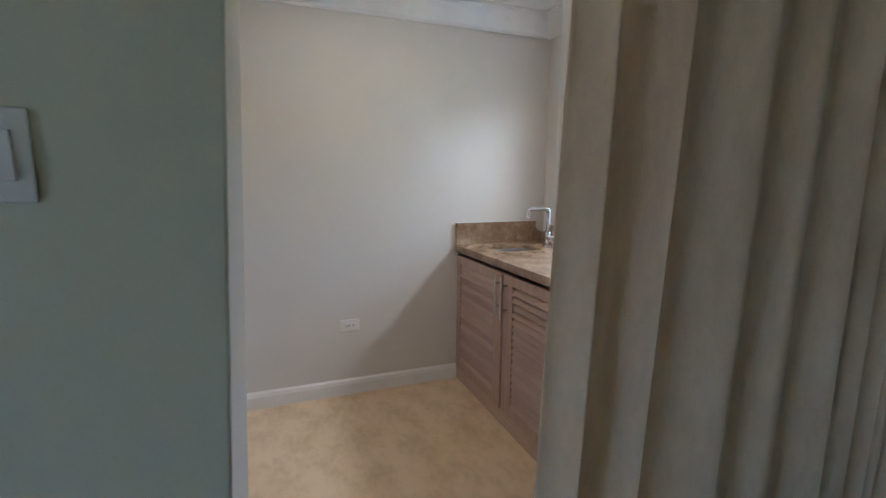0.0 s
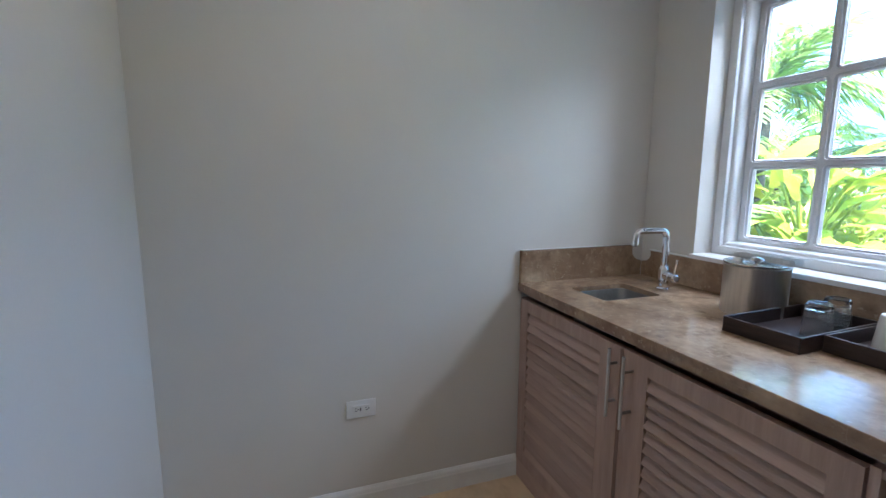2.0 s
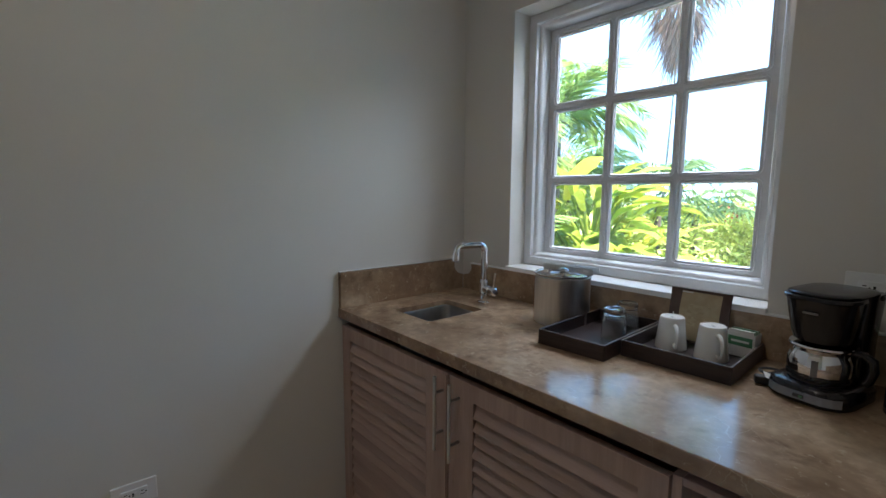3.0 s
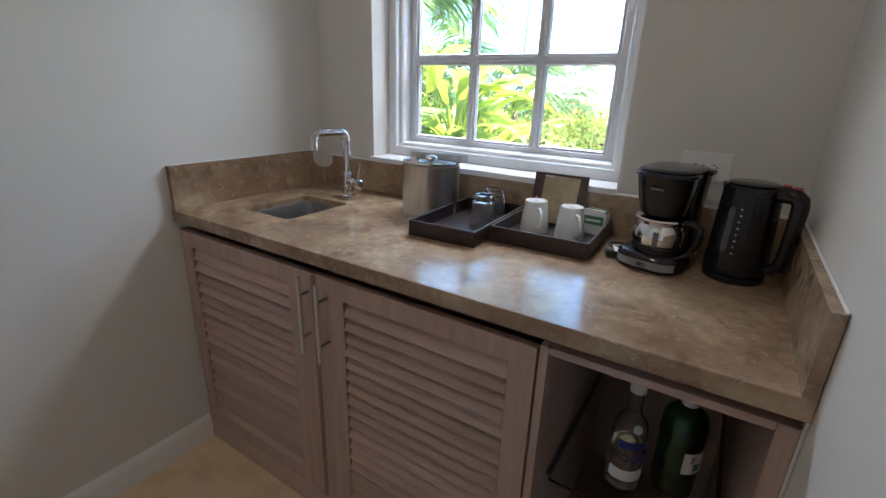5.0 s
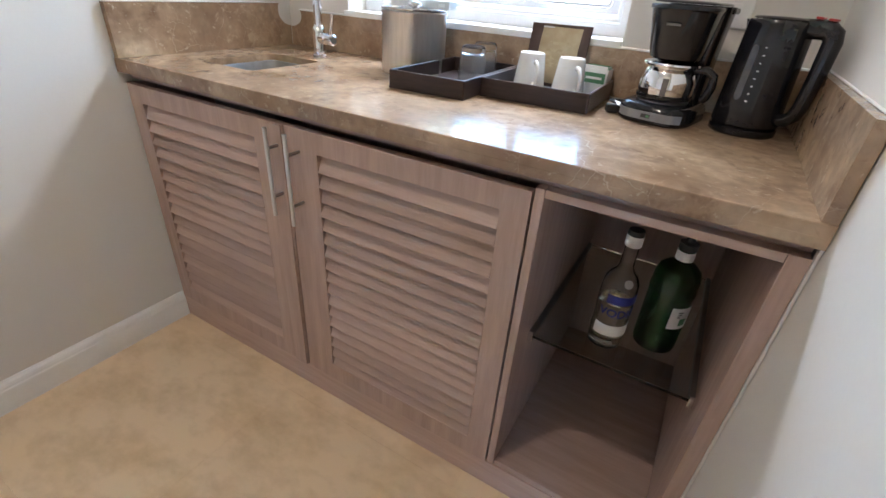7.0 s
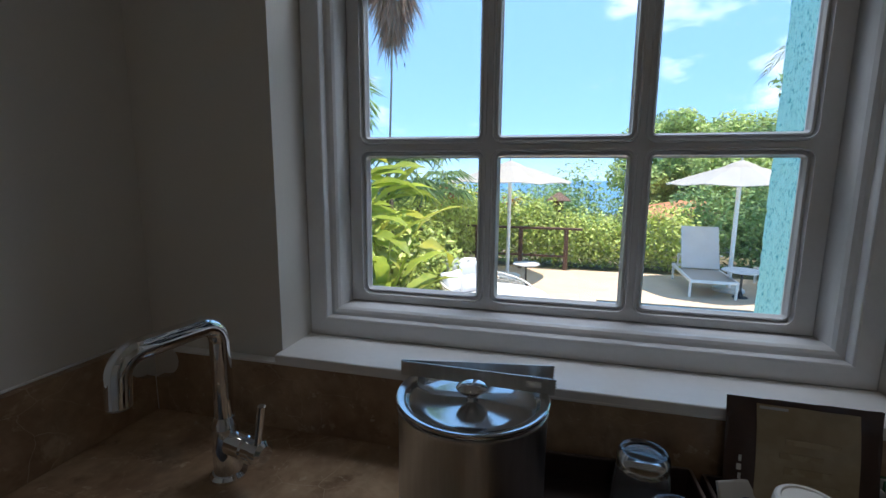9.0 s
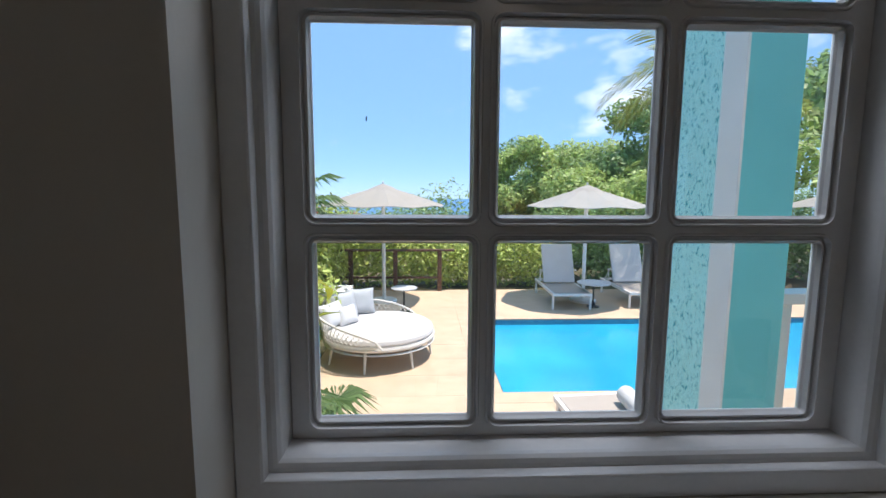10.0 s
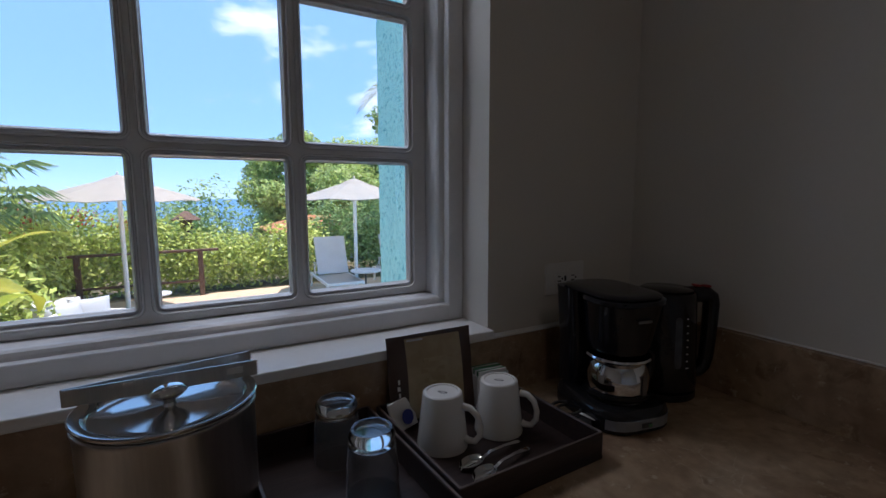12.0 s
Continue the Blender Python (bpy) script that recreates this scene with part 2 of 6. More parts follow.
# warm tint puts the wood refracted through the clear liquor into its colour
M["liquor"] = glassy("wood_tinted_liquor", (0.93, 0.86, 0.76), 0.0, 1.36)
M["shelf_glass"] = glassy("shelf_glass", (0.83, 0.93, 0.90), 0.0, 1.45)
# haze mixes a faint pale veil into the pane, lifting the darks outdoors
M["pane"] = glassy("veiled_window_pane", (0.96, 0.975, 0.97), thin=True, haze=0.006)
M["paper"] = mat("white_paper", (0.78, 0.76, 0.72), (0.72, 0.70, 0.66), 20, 0.7)
M["brown_foil"] = mat("brown_foil_packet", (0.055, 0.030, 0.022), (0.085, 0.05, 0.038), 14, 0.3, bump=0.25, fine=18)
M["beige"] = mat("beige_packet_label", (0.46, 0.37, 0.23), (0.36, 0.27, 0.15), 16, 0.42, bump=0.15, fine=25)
M["tan_print"] = mat("tan_print", (0.37, 0.28, 0.155), (0.44, 0.35, 0.21), 60, 0.5, contrast=(0.42, 0.55))
M["green_card"] = mat("green_card", (0.07, 0.22, 0.10), None, 25, 0.5)
M["blue_ink"] = mat("blue_ink", (0.015, 0.025, 0.22), None, 30, 0.4)
M["gray_ink"] = mat("gray_ink", (0.16, 0.15, 0.14), None, 30, 0.5)
M["smoke"] = mat("smoky_clear_plastic", (0.085, 0.09, 0.10), (0.06, 0.065, 0.075), 30, 0.18)
M["silver"] = mat("silver_print", (0.70, 0.70, 0.68), None, 30, 0.3, metal=0.8)
M["curtain"] = mat("curtain_linen", (0.86, 0.67, 0.475), (0.77, 0.59, 0.41), 30, 0.9, bump=0.25, fine=420, stretch=(1, 1, 0.35), trans=0.22, sheen=0.3)
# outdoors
# dark flecks put the shade of the stucco's pits into its colour
M["stucco"] = mat("rough_stucco_pit_shade", (0.42, 0.83, 0.80), (0.07, 0.42, 0.45), 62, 0.9, bump=0.7, fine=110, stretch=(1, 1, 0.7), contrast=(0.555, 0.64))
# darker teal carries the shade of the column's smooth front face
M["teal"] = mat("smooth_shaded_teal", (0.14, 0.57, 0.60), (0.12, 0.52, 0.55), 3, 0.7, bump=0.06, fine=90)
M["white_ext"] = mat("white_exterior_paint", (0.78, 0.78, 0.76), (0.70, 0.70, 0.68), 5, 0.6, bump=0.08)
M["paving"] = mat("limestone_paving", (0.56, 0.425, 0.30), (0.50, 0.37, 0.255), 4, 0.75, bump=0.05, fine=70, rand=0.035)
M["soil"] = mat("garden_soil", (0.14, 0.10, 0.06), (0.08, 0.085, 0.035), 0.8, 0.95, bump=0.3, fine=12)
M["pool_tile"] = mat("pool_blue_tile", (0.06, 0.42, 0.62), (0.04, 0.34, 0.54), 4, 0.3)
M["pool_band"] = mat("pool_mosaic_band", (0.02, 0.12, 0.22), (0.07, 0.28, 0.36), 30, 0.25, contrast=(0.45, 0.5))
M["sea"] = mat("sea", (0.045, 0.16, 0.32), (0.05, 0.18, 0.36), 0.02, 0.35, fine=0.2)
M["canvas"] = mat("offwhite_canvas", (0.60, 0.565, 0.52), (0.55, 0.52, 0.475), 3, 0.85, bump=0.05, fine=300, trans=0.5)
M["cushion"] = mat("white_outdoor_fabric", (0.62, 0.60, 0.58), (0.56, 0.545, 0.525), 6, 0.9, bump=0.1, fine=200, sheen=0.2)
M["gray_cushion"] = mat("gray_outdoor_fabric", (0.44, 0.46, 0.48), (0.38, 0.40, 0.42), 6, 0.9, bump=0.1, fine=200)
M["pale_pillow"] = mat("pale_gray_pillow_fabric", (0.62, 0.62, 0.63), (0.56, 0.56, 0.57), 6, 0.9, bump=0.1, fine=200)
M["rattan"] = mat("white_rattan", (0.70, 0.67, 0.62), (0.60, 0.57, 0.52), 20, 0.55, bump=0.1)
M["alu"] = mat("white_powder_coat", (0.75, 0.74, 0.72), (0.70, 0.69, 0.67), 9, 0.4)
M["mesh"] = mat("taupe_sling_fabric", (0.42, 0.37, 0.32), (0.36, 0.315, 0.27), 30, 0.8, bump=0.1, fine=200)
M["fence"] = mat("brown_fence_wood", (0.13, 0.065, 0.04), (0.085, 0.042, 0.026), 6, 0.7, bump=0.2, stretch=(2, 2, 12))
M["pale_bark"] = mat("pale_grey_bark", (0.46, 0.40, 0.33), (0.34, 0.29, 0.24), 8, 0.9, bump=0.4, fine=30, stretch=(1, 1, 4))
M["bark"] = mat("bark", (0.17, 0.13, 0.095), (0.095, 0.072, 0.052), 8, 0.9, bump=0.5, fine=30, stretch=(1, 1, 4))
M["terracotta"] = mat("terracotta_roof", (0.46, 0.20, 0.10), (0.36, 0.145, 0.07), 7, 0.8, bump=0.2, rand=0.1)
M["leaf_banana"] = mat("banana_leaf", (0.44, 0.50, 0.075), (0.27, 0.38, 0.06), 4, 0.38, bump=0.15, fine=22, stretch=(1, 5, 1), rand=0.28, trans=0.45)
M["leaf_yellow"] = mat("yellowing_leaf", (0.55, 0.52, 0.06), (0.40, 0.43, 0.06), 4, 0.42, bump=0.15, fine=22, rand=0.2, trans=0.45)
M["leaf_palm"] = mat("palm_leaf", (0.30, 0.42, 0.11), (0.18, 0.29, 0.07), 5, 0.42, island=0.35, trans=0.45)
M["leaf_fan"] = mat("fan_palm_leaf", (0.20, 0.30, 0.12), (0.12, 0.21, 0.075), 5, 0.45, island=0.3, trans=0.4)
M["leaf_dead"] = mat("dead_palm_frond", (0.46, 0.30, 0.22), (0.27, 0.165, 0.12), 5, 0.8, island=0.3, trans=0.2)
M["leaf_coco"] = mat("yellow_green_frond", (0.30, 0.31, 0.06), (0.20, 0.25, 0.05), 5, 0.5, island=0.35, trans=0.35)
M["leaf_bright"] = mat("bright_palm_leaf", (0.40, 0.50, 0.14), (0.28, 0.38, 0.09), 5, 0.45, island=0.35, trans=0.45)
M["leaf_hedge"] = mat("hedge_leaf", (0.54, 0.60, 0.16), (0.38, 0.47, 0.11), 3, 0.45, island=0.45, trans=0.35)
M["leaf_tree"] = mat("tree_leaf", (0.31, 0.44, 0.17), (0.20, 0.31, 0.11), 2, 0.5, island=0.45, trans=0.4)
M["leaf_light"] = mat("light_tree_leaf", (0.50, 0.60, 0.21), (0.35, 0.47, 0.15), 2, 0.5, island=0.4, trans=0.42)
M["flower"] = mat("red_flower", (0.50, 0.04, 0.03), None, 8, 0.6, island=0.3)

wm, wmn, wml, wmp = nodes_of("pool_water")
wmp.inputs["Base Color"].default_value = (0.02, 0.44, 0.70, 1)
wmp.inputs["Roughness"].default_value = 0.12
wmp.inputs["Specular IOR Level"].default_value = 0.3
wt = wmn.new("ShaderNodeTexNoise")
wt.inputs["Scale"].default_value, wt.inputs["Detail"].default_value = 0.9, 4
wco = wmn.new("ShaderNodeTexCoord")
wml.new(wco.outputs["Object"], wt.inputs["Vector"])
wr = wmn.new("ShaderNodeValToRGB")
wr.color_ramp.elements[0].color, wr.color_ramp.elements[1].color = (0.008, 0.285, 0.50, 1), (0.014, 0.355, 0.585, 1)
wr.color_ramp.elements[0].position, wr.color_ramp.elements[1].position = 0.35, 0.65
wml.new(wt.outputs["Fac"], wr.inputs[0])
wml.new(wr.outputs[0], wmp.inputs["Base Color"])
wb = wmn.new("ShaderNodeBump")
wb.inputs["Strength"].default_value, wb.inputs["Distance"].default_value = 0.25, 0.02
wml.new(wt.outputs["Fac"], wb.inputs["Height"])
wml.new(wb.outputs[0], wmp.inputs["Normal"])
M["water"] = wm


# ---- building helpers ----
def thing(name, label, category, at=(0, 0, 0), rz=0.0, group="", kind=""):
    ob = new(name)
    ob.empty_display_size = 0.05
    ob.matrix_basis = pose(*at, 0, 0, rz)
    return tagged(ob, label, category, group, kind)


def part(name, bm, material, parent=None, label="", smooth=False, at=None):
    """Links a bmesh as one mesh object under a thing or a part. at: shift of its coordinates to the parent's base."""
    if at is not None:
        bmesh.ops.translate(bm, verts=bm.verts, vec=-Vector(at))
    me = bpy.data.meshes.new(name)
    bmesh.ops.recalc_face_normals(bm, faces=bm.faces)
    bm.to_mesh(me)
    bm.free()
    me.materials.append(M[material])
    if smooth:
        me.shade_smooth()
        me.set_sharp_from_angle(angle=radians(38))
    ob = new(name, me)
    ob.parent = parent
    if label:
        ob["label"] = label
    return ob


def mesh_part(name, verts, faces, material, parent=None, label="", smooth=False):
    me = bpy.data.meshes.new(name)
    me.from_pydata(verts, [], faces)
    me.materials.append(M[material])
    if smooth:
        me.shade_smooth()
    ob = new(name, me)
    ob.parent = parent
    if label:
        ob["label"] = label
    return ob


def structure(name, bm, material, label="", category="", smooth=False):
    return tagged(part(name, bm, material, None, label, smooth), label, category, "", "structure")


def box(x0, x1, y0, y1, z0, z1, bevel=0.0, bm=None, seg=2):
    own = bmesh.new()
    bmesh.ops.create_cube(own, size=1)
    for v in own.verts:
        v.co = Vector(((x0 + x1) / 2 + v.co.x * (x1 - x0), (y0 + y1) / 2 + v.co.y * (y1 - y0), (z0 + z1) / 2 + v.co.z * (z1 - z0)))
    if bevel:
        bmesh.ops.bevel(own, geom=own.edges[:], offset=bevel, segments=seg, affect="EDGES", profile=0.5)
    if bm is None:
        return own
    me = bpy.data.meshes.new("tmp")
    own.to_mesh(me)
    own.free()
    bm.from_mesh(me)
    bpy.data.meshes.remove(me)
    return bm


def turn(bm, m):
    bmesh.ops.transform(bm, matrix=m, verts=bm.verts)
    return bm


def lathe(profile, n=32, bm=None, center=(0, 0, 0), squash=1.0):
    """Turns a profile of (radius, height) round the z axis."""
    bm = bm or bmesh.new()
    rings = []
    c = Vector(center)
    for r, z in profile:
        if r < 1e-5:
            rings.append([bm.verts.new(c + Vector((0, 0, z)))])
        else:
            rings.append([bm.verts.new(c + Vector((r * math.cos(2 * math.pi * k / n), squash * r * math.sin(2 * math.pi * k / n), z))) for k in range(n)])
    for a, b in zip(rings, rings[1:]):
        for k in range(n):
            q = [a[k % len(a)], a[(k + 1) % n % len(a)], b[(k + 1) % n % len(b)], b[k % len(b)]]
            q = list(dict.fromkeys(q))
            if len(q) > 2:
                bm.faces.new(q)
    return bm


def tube(points, r, n=12, bm=None, caps=True):
    """A round bar along points; r is one radius or one for each point."""
    bm = bm or bmesh.new()
    pts = [Vector(p) for p in points]
    rs = r if isinstance(r, (list, tuple)) else [r] * len(pts)
    rings = []
    up = None
    for i, p in enumerate(pts):
        d = (pts[min(i + 1, len(pts) - 1)] - pts[max(i - 1, 0)]).normalized()
        if up is None:
            up = d.orthogonal().normalized()
        up = (up - d * up.dot(d)).normalized()
        side = d.cross(up)
        rings.append([bm.verts.new(p + rs[i] * (math.cos(2 * math.pi * k / n) * up + math.sin(2 * math.pi * k / n) * side)) for k in range(n)])
    for a, b in zip(rings, rings[1:]):
        for k in range(n):
            bm.faces.new((a[k], a[(k + 1) % n], b[(k + 1) % n], b[k]))
    if caps:
        bm.faces.new(rings[0][::-1])
        bm.faces.new(rings[-1])
    return bm


def round_rect(x0, x1, z0, z1, r, k=5):
    """Corner-rounded loop in two coordinates, anticlockwise."""
    out = []
    for cx, cz, a0 in ((x1 - r, z1 - r, 0), (x0 + r, z1 - r, 90), (x0 + r, z0 + r, 180), (x1 - r, z0 + r, 270)):
        for i in range(k + 1):
            a = radians(a0 + 90 * i / k)
            out.append((cx + r * math.cos(a), cz + r * math.sin(a)))
    return out


def loft(loops, bm=None, closed=True, cap0=False, cap1=False):
    """Joins loops of 3D points with the same count."""
    bm = bm or bmesh.new()
    rings = [[bm.verts.new(p) for p in lp] for lp in loops]
    n = len(rings[0])
    for a, b in zip(rings, rings[1:]):
        for k in range(n if closed else n - 1):
            bm.faces.new((a[k], a[(k + 1) % n], b[(k + 1) % n], b[k]))
    if cap0:
        bm.faces.new(rings[0][::-1])
    if cap1:
        bm.faces.new(rings[-1])
    return bm


def plate(outer, holes, to3d, thick):
    """A flat plate with holes: outer and holes are 2D loops; to3d places (u, v, depth)."""
    bm = bmesh.new()
    edges = []
    for lp in [outer] + holes:
        vs = [bm.verts.new(to3d(u, v, 0)) for u, v in lp]
        edges += [bm.edges.new((vs[i], vs[(i + 1) % len(vs)])) for i in range(len(vs))]
    bmesh.ops.triangle_fill(bm, use_beauty=True, use_dissolve=False, edges=edges)
    if thick:
        ext = bmesh.ops.extrude_face_region(bm, geom=bm.faces[:])
        vec = Vector(to3d(0, 0, thick)) - Vector(to3d(0, 0, 0))
        bmesh.ops.translate(bm, vec=vec, verts=[g for g in ext["geom"] if isinstance(g, bmesh.types.BMVert)])
    return bm


def moulding(profile, path, name, material, label, closed=False):
    """Sweeps a profile of (out, up) along a path of floor points with mitred corners; out is to the left of the way."""
    bm = bmesh.new()
    pts = [Vector((x, y, 0)) for x, y in path]
    rings = []
    for i, p in enumerate(pts):
        d0 = (p - pts[i - 1]).normalized() if i else (pts[1] - p).normalized()
        d1 = (pts[i + 1] - p).normalized() if i < len(pts) - 1 else d0
        n0, n1 = Vector((-d0.y, d0.x, 0)), Vector((-d1.y, d1.x, 0))
        m = (n0 + n1).normalized()
        m /= max(0.3, m.dot(n0))
        rings.append([p + m * o + Vector((0, 0, u)) for o, u in profile])
    loft(rings, bm, closed=True, cap0=True, cap1=True)
    return structure(name, bm, material, label, "trim")


def lettering(text, size, parent, material, m, curve_r=0.0, name="lettering"):
    """Flat raised letters; curve_r bends them round an upright cylinder of that radius."""
    cu = bpy.data.curves.new("tmp_text", "FONT")
    cu.body, cu.size, cu.extrude, cu.align_x, cu.align_y = text, size, 0.0004, "CENTER", "CENTER"
    cu.offset = size * 0.02
    ob = bpy.data.objects.new("tmp_text", cu)
    me = bpy.data.meshes.new_from_object(ob)
    bpy.data.objects.remove(ob)
    for v in me.vertices:
        if curve_r:
            a = v.co.x / curve_r
            v.co = Vector((curve_r * math.sin(a), -(curve_r * math.cos(a)) - v.co.z, v.co.y))
        else:
            v.co = Vector((v.co.x, -v.co.z, v.co.y))
        v.co = m @ v.co
    me.materials.clear()
    me.materials.append(M[material])
    o = new(name, me)
    o.parent = parent
    return o


def arc_label(r, a0, a1, z0, z1, n=12):
    """A thin label bent round an upright cylinder; angles from the front (-y), in degrees."""
    bm = bmesh.new()
    rings = []
    for i in range(n + 1):
        a = radians(a0 + (a1 - a0) * i / n)
        d = Vector((math.sin(a), -math.cos(a), 0))
        rings.append([d * r + Vector((0, 0, z0)), d * r + Vector((0, 0, z1)), d * (r + 0.0008) + Vector((0, 0, z1)), d * (r + 0.0008) + Vector((0, 0, z0))])
    return loft(rings, bm, closed=True, cap0=True, cap1=True)


# ---- the alcove and the room it opens from ----
L, BACK = 1.697, -2.09          # right wall and left wall of the alcove
OX0, OX1, OZ0, OZ1 = 0.291, 1.245, 1.059, 2.118   # window opening
CEIL = 2.40
WT = 0.26                      # outer wall thickness

structure("wall_window", plate([(-0.2, -0.9), (6.0, -0.9), (6.0, 2.9), (-0.2, 2.9)], [[(OX0, OZ0), (OX1, OZ0), (OX1, OZ1), (OX0, OZ1)]],
          lambda u, v, d: (u, d, v), WT), "wall", "warm white painted wall with a window opening", "wall")
structure("wall_outlet", box(-0.19, 0, BACK - 0.2, 0.05, -0.1, 2.6), "wall", "warm white painted plaster wall", "wall")
structure("wall_side", box(0, 1.715, BACK - 0.2, BACK, -0.1, 2.6), "wall", "warm white painted side wall", "wall")
# thick partition with the opening between room and alcove
pw1 = box(1.715, 1.995, -5.2, -1.865, -0.1, 2.6, 0.006)
# wall end shifted and leaned to fit the camera's view
for v in pw1.verts:
    if v.co.y > -2:
        v.co.y -= 0.002 - 0.038 * (v.co.z - 0.9) if v.co.x < 1.8 else 0.011 - 0.045 * (v.co.z - 0.9)
part_1 = structure("wall_partition_1", pw1, "wall", "painted partition wall, its corner leaned to fit the camera's view", "wall")
part_1.data.materials.append(M["room_wall"])
for f in part_1.data.polygons:      # the bedroom side takes the green tint
    f.material_index = 1 if f.normal.x > 0.8 else 0
structure("wall_partition_2", box(L, 1.995, -1.086, 0.05, -0.1, 2.6, 0.006), "wall", "painted partition wall beside the counter", "wall")
structure("wall_header", box(1.716, 1.994, -1.83, -1.085, 2.2, 2.6), "wall", "painted lintel above the opening", "wall")
# room behind the camera
# unseen opening added here to throw side light on the curtain
structure("wall_room_1", plate([(1.995, -0.1), (6.0, -0.1), (6.0, 2.9), (1.995, 2.9)], [[(3.4, 0.02), (4.1, 0.02), (4.1, 2.1), (3.4, 2.1)]],
          lambda u, v, d: (u, -5.0 - d, v), 0.2), "room_wall", "green-tinted bedroom wall with an unseen opening added to let in light", "wall")
structure("wall_room_2", box(5.8, 6.0, -5.0, -0.003, -0.1, 2.9), "room_wall", "green-tinted bedroom wall", "wall")
structure("floor", box(-0.2, 6.0, -5.2, 0.0, -0.15, -0.004), "grout", "travertine floor", "floor")
structure("ceiling", box(-0.2, 1.73, BACK - 0.2, 0.0, CEIL, CEIL + 0.15), "ceiling", "white painted ceiling", "ceiling")
structure("ceiling_room", box(1.73, 6.0, -5.2, 0.0, 2.62, 2.8), "ceiling", "white painted bedroom ceiling", "ceiling")
# unseen roof with overhang, added to block direct sun at the window
structure("added_roof_shade", box(-0.6, 6.6, -5.6, 0.45, 2.92, 3.08), "white_ext", "unseen white roof slab added to keep sun off the window", "roof")

base_profile = [(0, 0), (0.016, 0), (0.016, 0.072), (0.0135, 0.078), (0.0135, 0.082), (0.011, 0.09), (0.006, 0.096), (0.004, 0.1), (0, 0.1)]
moulding(base_profile, [(0, -0.664), (0, BACK + 0.0001)], "baseboard", "trim", "white moulded baseboard")
moulding(base_profile, [(0.0165, BACK), (1.713, BACK)], "baseboard_side", "trim", "white moulded baseboard")
crown = [(0, 0), (0, -0.13), (0.012, -0.13), (0.016, -0.118), (0.03, -0.112), (0.05, -0.08), (0.075, -0.048), (0.095, -0.03), (0.1, -0.014), (0.115, -0.012), (0.115, 0)]
moulding([(o, CEIL + u) for o, u in crown], [(L + 0.02, 0), (0, 0), (0, BACK), (1.715, BACK)], "crown_moulding", "trim", "white stepped crown moulding")


def outlet(name, label, m):
    """A two-gang-wide plate with a pair of sockets; built facing -y."""
    t = thing(name, label, "outlet")
    t.matrix_basis = m
    part("cover_plate", box(-0.06, 0.06, -0.006, 0, -0.037, 0.037, 0.003), "plastic", t)
    part("socket_face", box(-0.034, 0.034, -0.009, -0.004, -0.0165, 0.0165, 0.0015), "plastic", t)
    for sx in (-0.021, 0.021):
        part("slot", box(sx - 0.005, sx + 0.003, -0.0095, -0.0085, 0.004, 0.0065), "slot", t)
        part("slot", box(sx - 0.005, sx + 0.005, -0.0095, -0.0085, -0.0065, -0.004), "slot", t)
        part("slot", turn(lathe([(0, 0), (0.0025, 0), (0.0025, 0.001), (0, 0.001)], 10), pose(sx + 0.0085, -0.0085, 0, 90)), "slot", t)
    part("test_button", box(-0.006, -0.001, -0.0105, -0.0085, -0.006, 0.006, 0.0005), "slot", t)
    part("reset_button", box(0.001, 0.006, -0.0105, -0.0085, -0.006, 0.006, 0.0005), "plastic", t)
    for sx in (-0.048, 0.048):
        part("screw", turn(lathe([(0, 0), (0.003, 0), (0.003, 0.0008), (0, 0.001)], 10), pose(sx, -0.006, 0, 90)), "plastic", t)
    return t


outlet("wall_outlet", "white wall outlet low on the painted wall", pose(0, -1.376, 0.448, 0, 0, 90))
outlet("wall_outlet", "white wall outlet above the marble backsplash", pose(1.461, 0, 1.150))

sw = thing("light_switch", "white rocker light switch on the partition wall", "switch", (1.995, -2.140, 1.366), 90)
part("cover_plate", box(-0.06, 0.06, -0.007, 0, -0.06, 0.06, 0.003), "plastic", sw)
part("rocker", turn(box(-0.016, 0.016, -0.006, 0.002, -0.032, 0.032, 0.0015), pose(0.026, -0.007, 0, 3)), "plastic", sw)
part("rocker", turn(box(-0.016, 0.016, -0.006, 0.002, -0.032, 0.032, 0.0015), pose(-0.026, -0.007, 0, -3)), "plastic", sw)


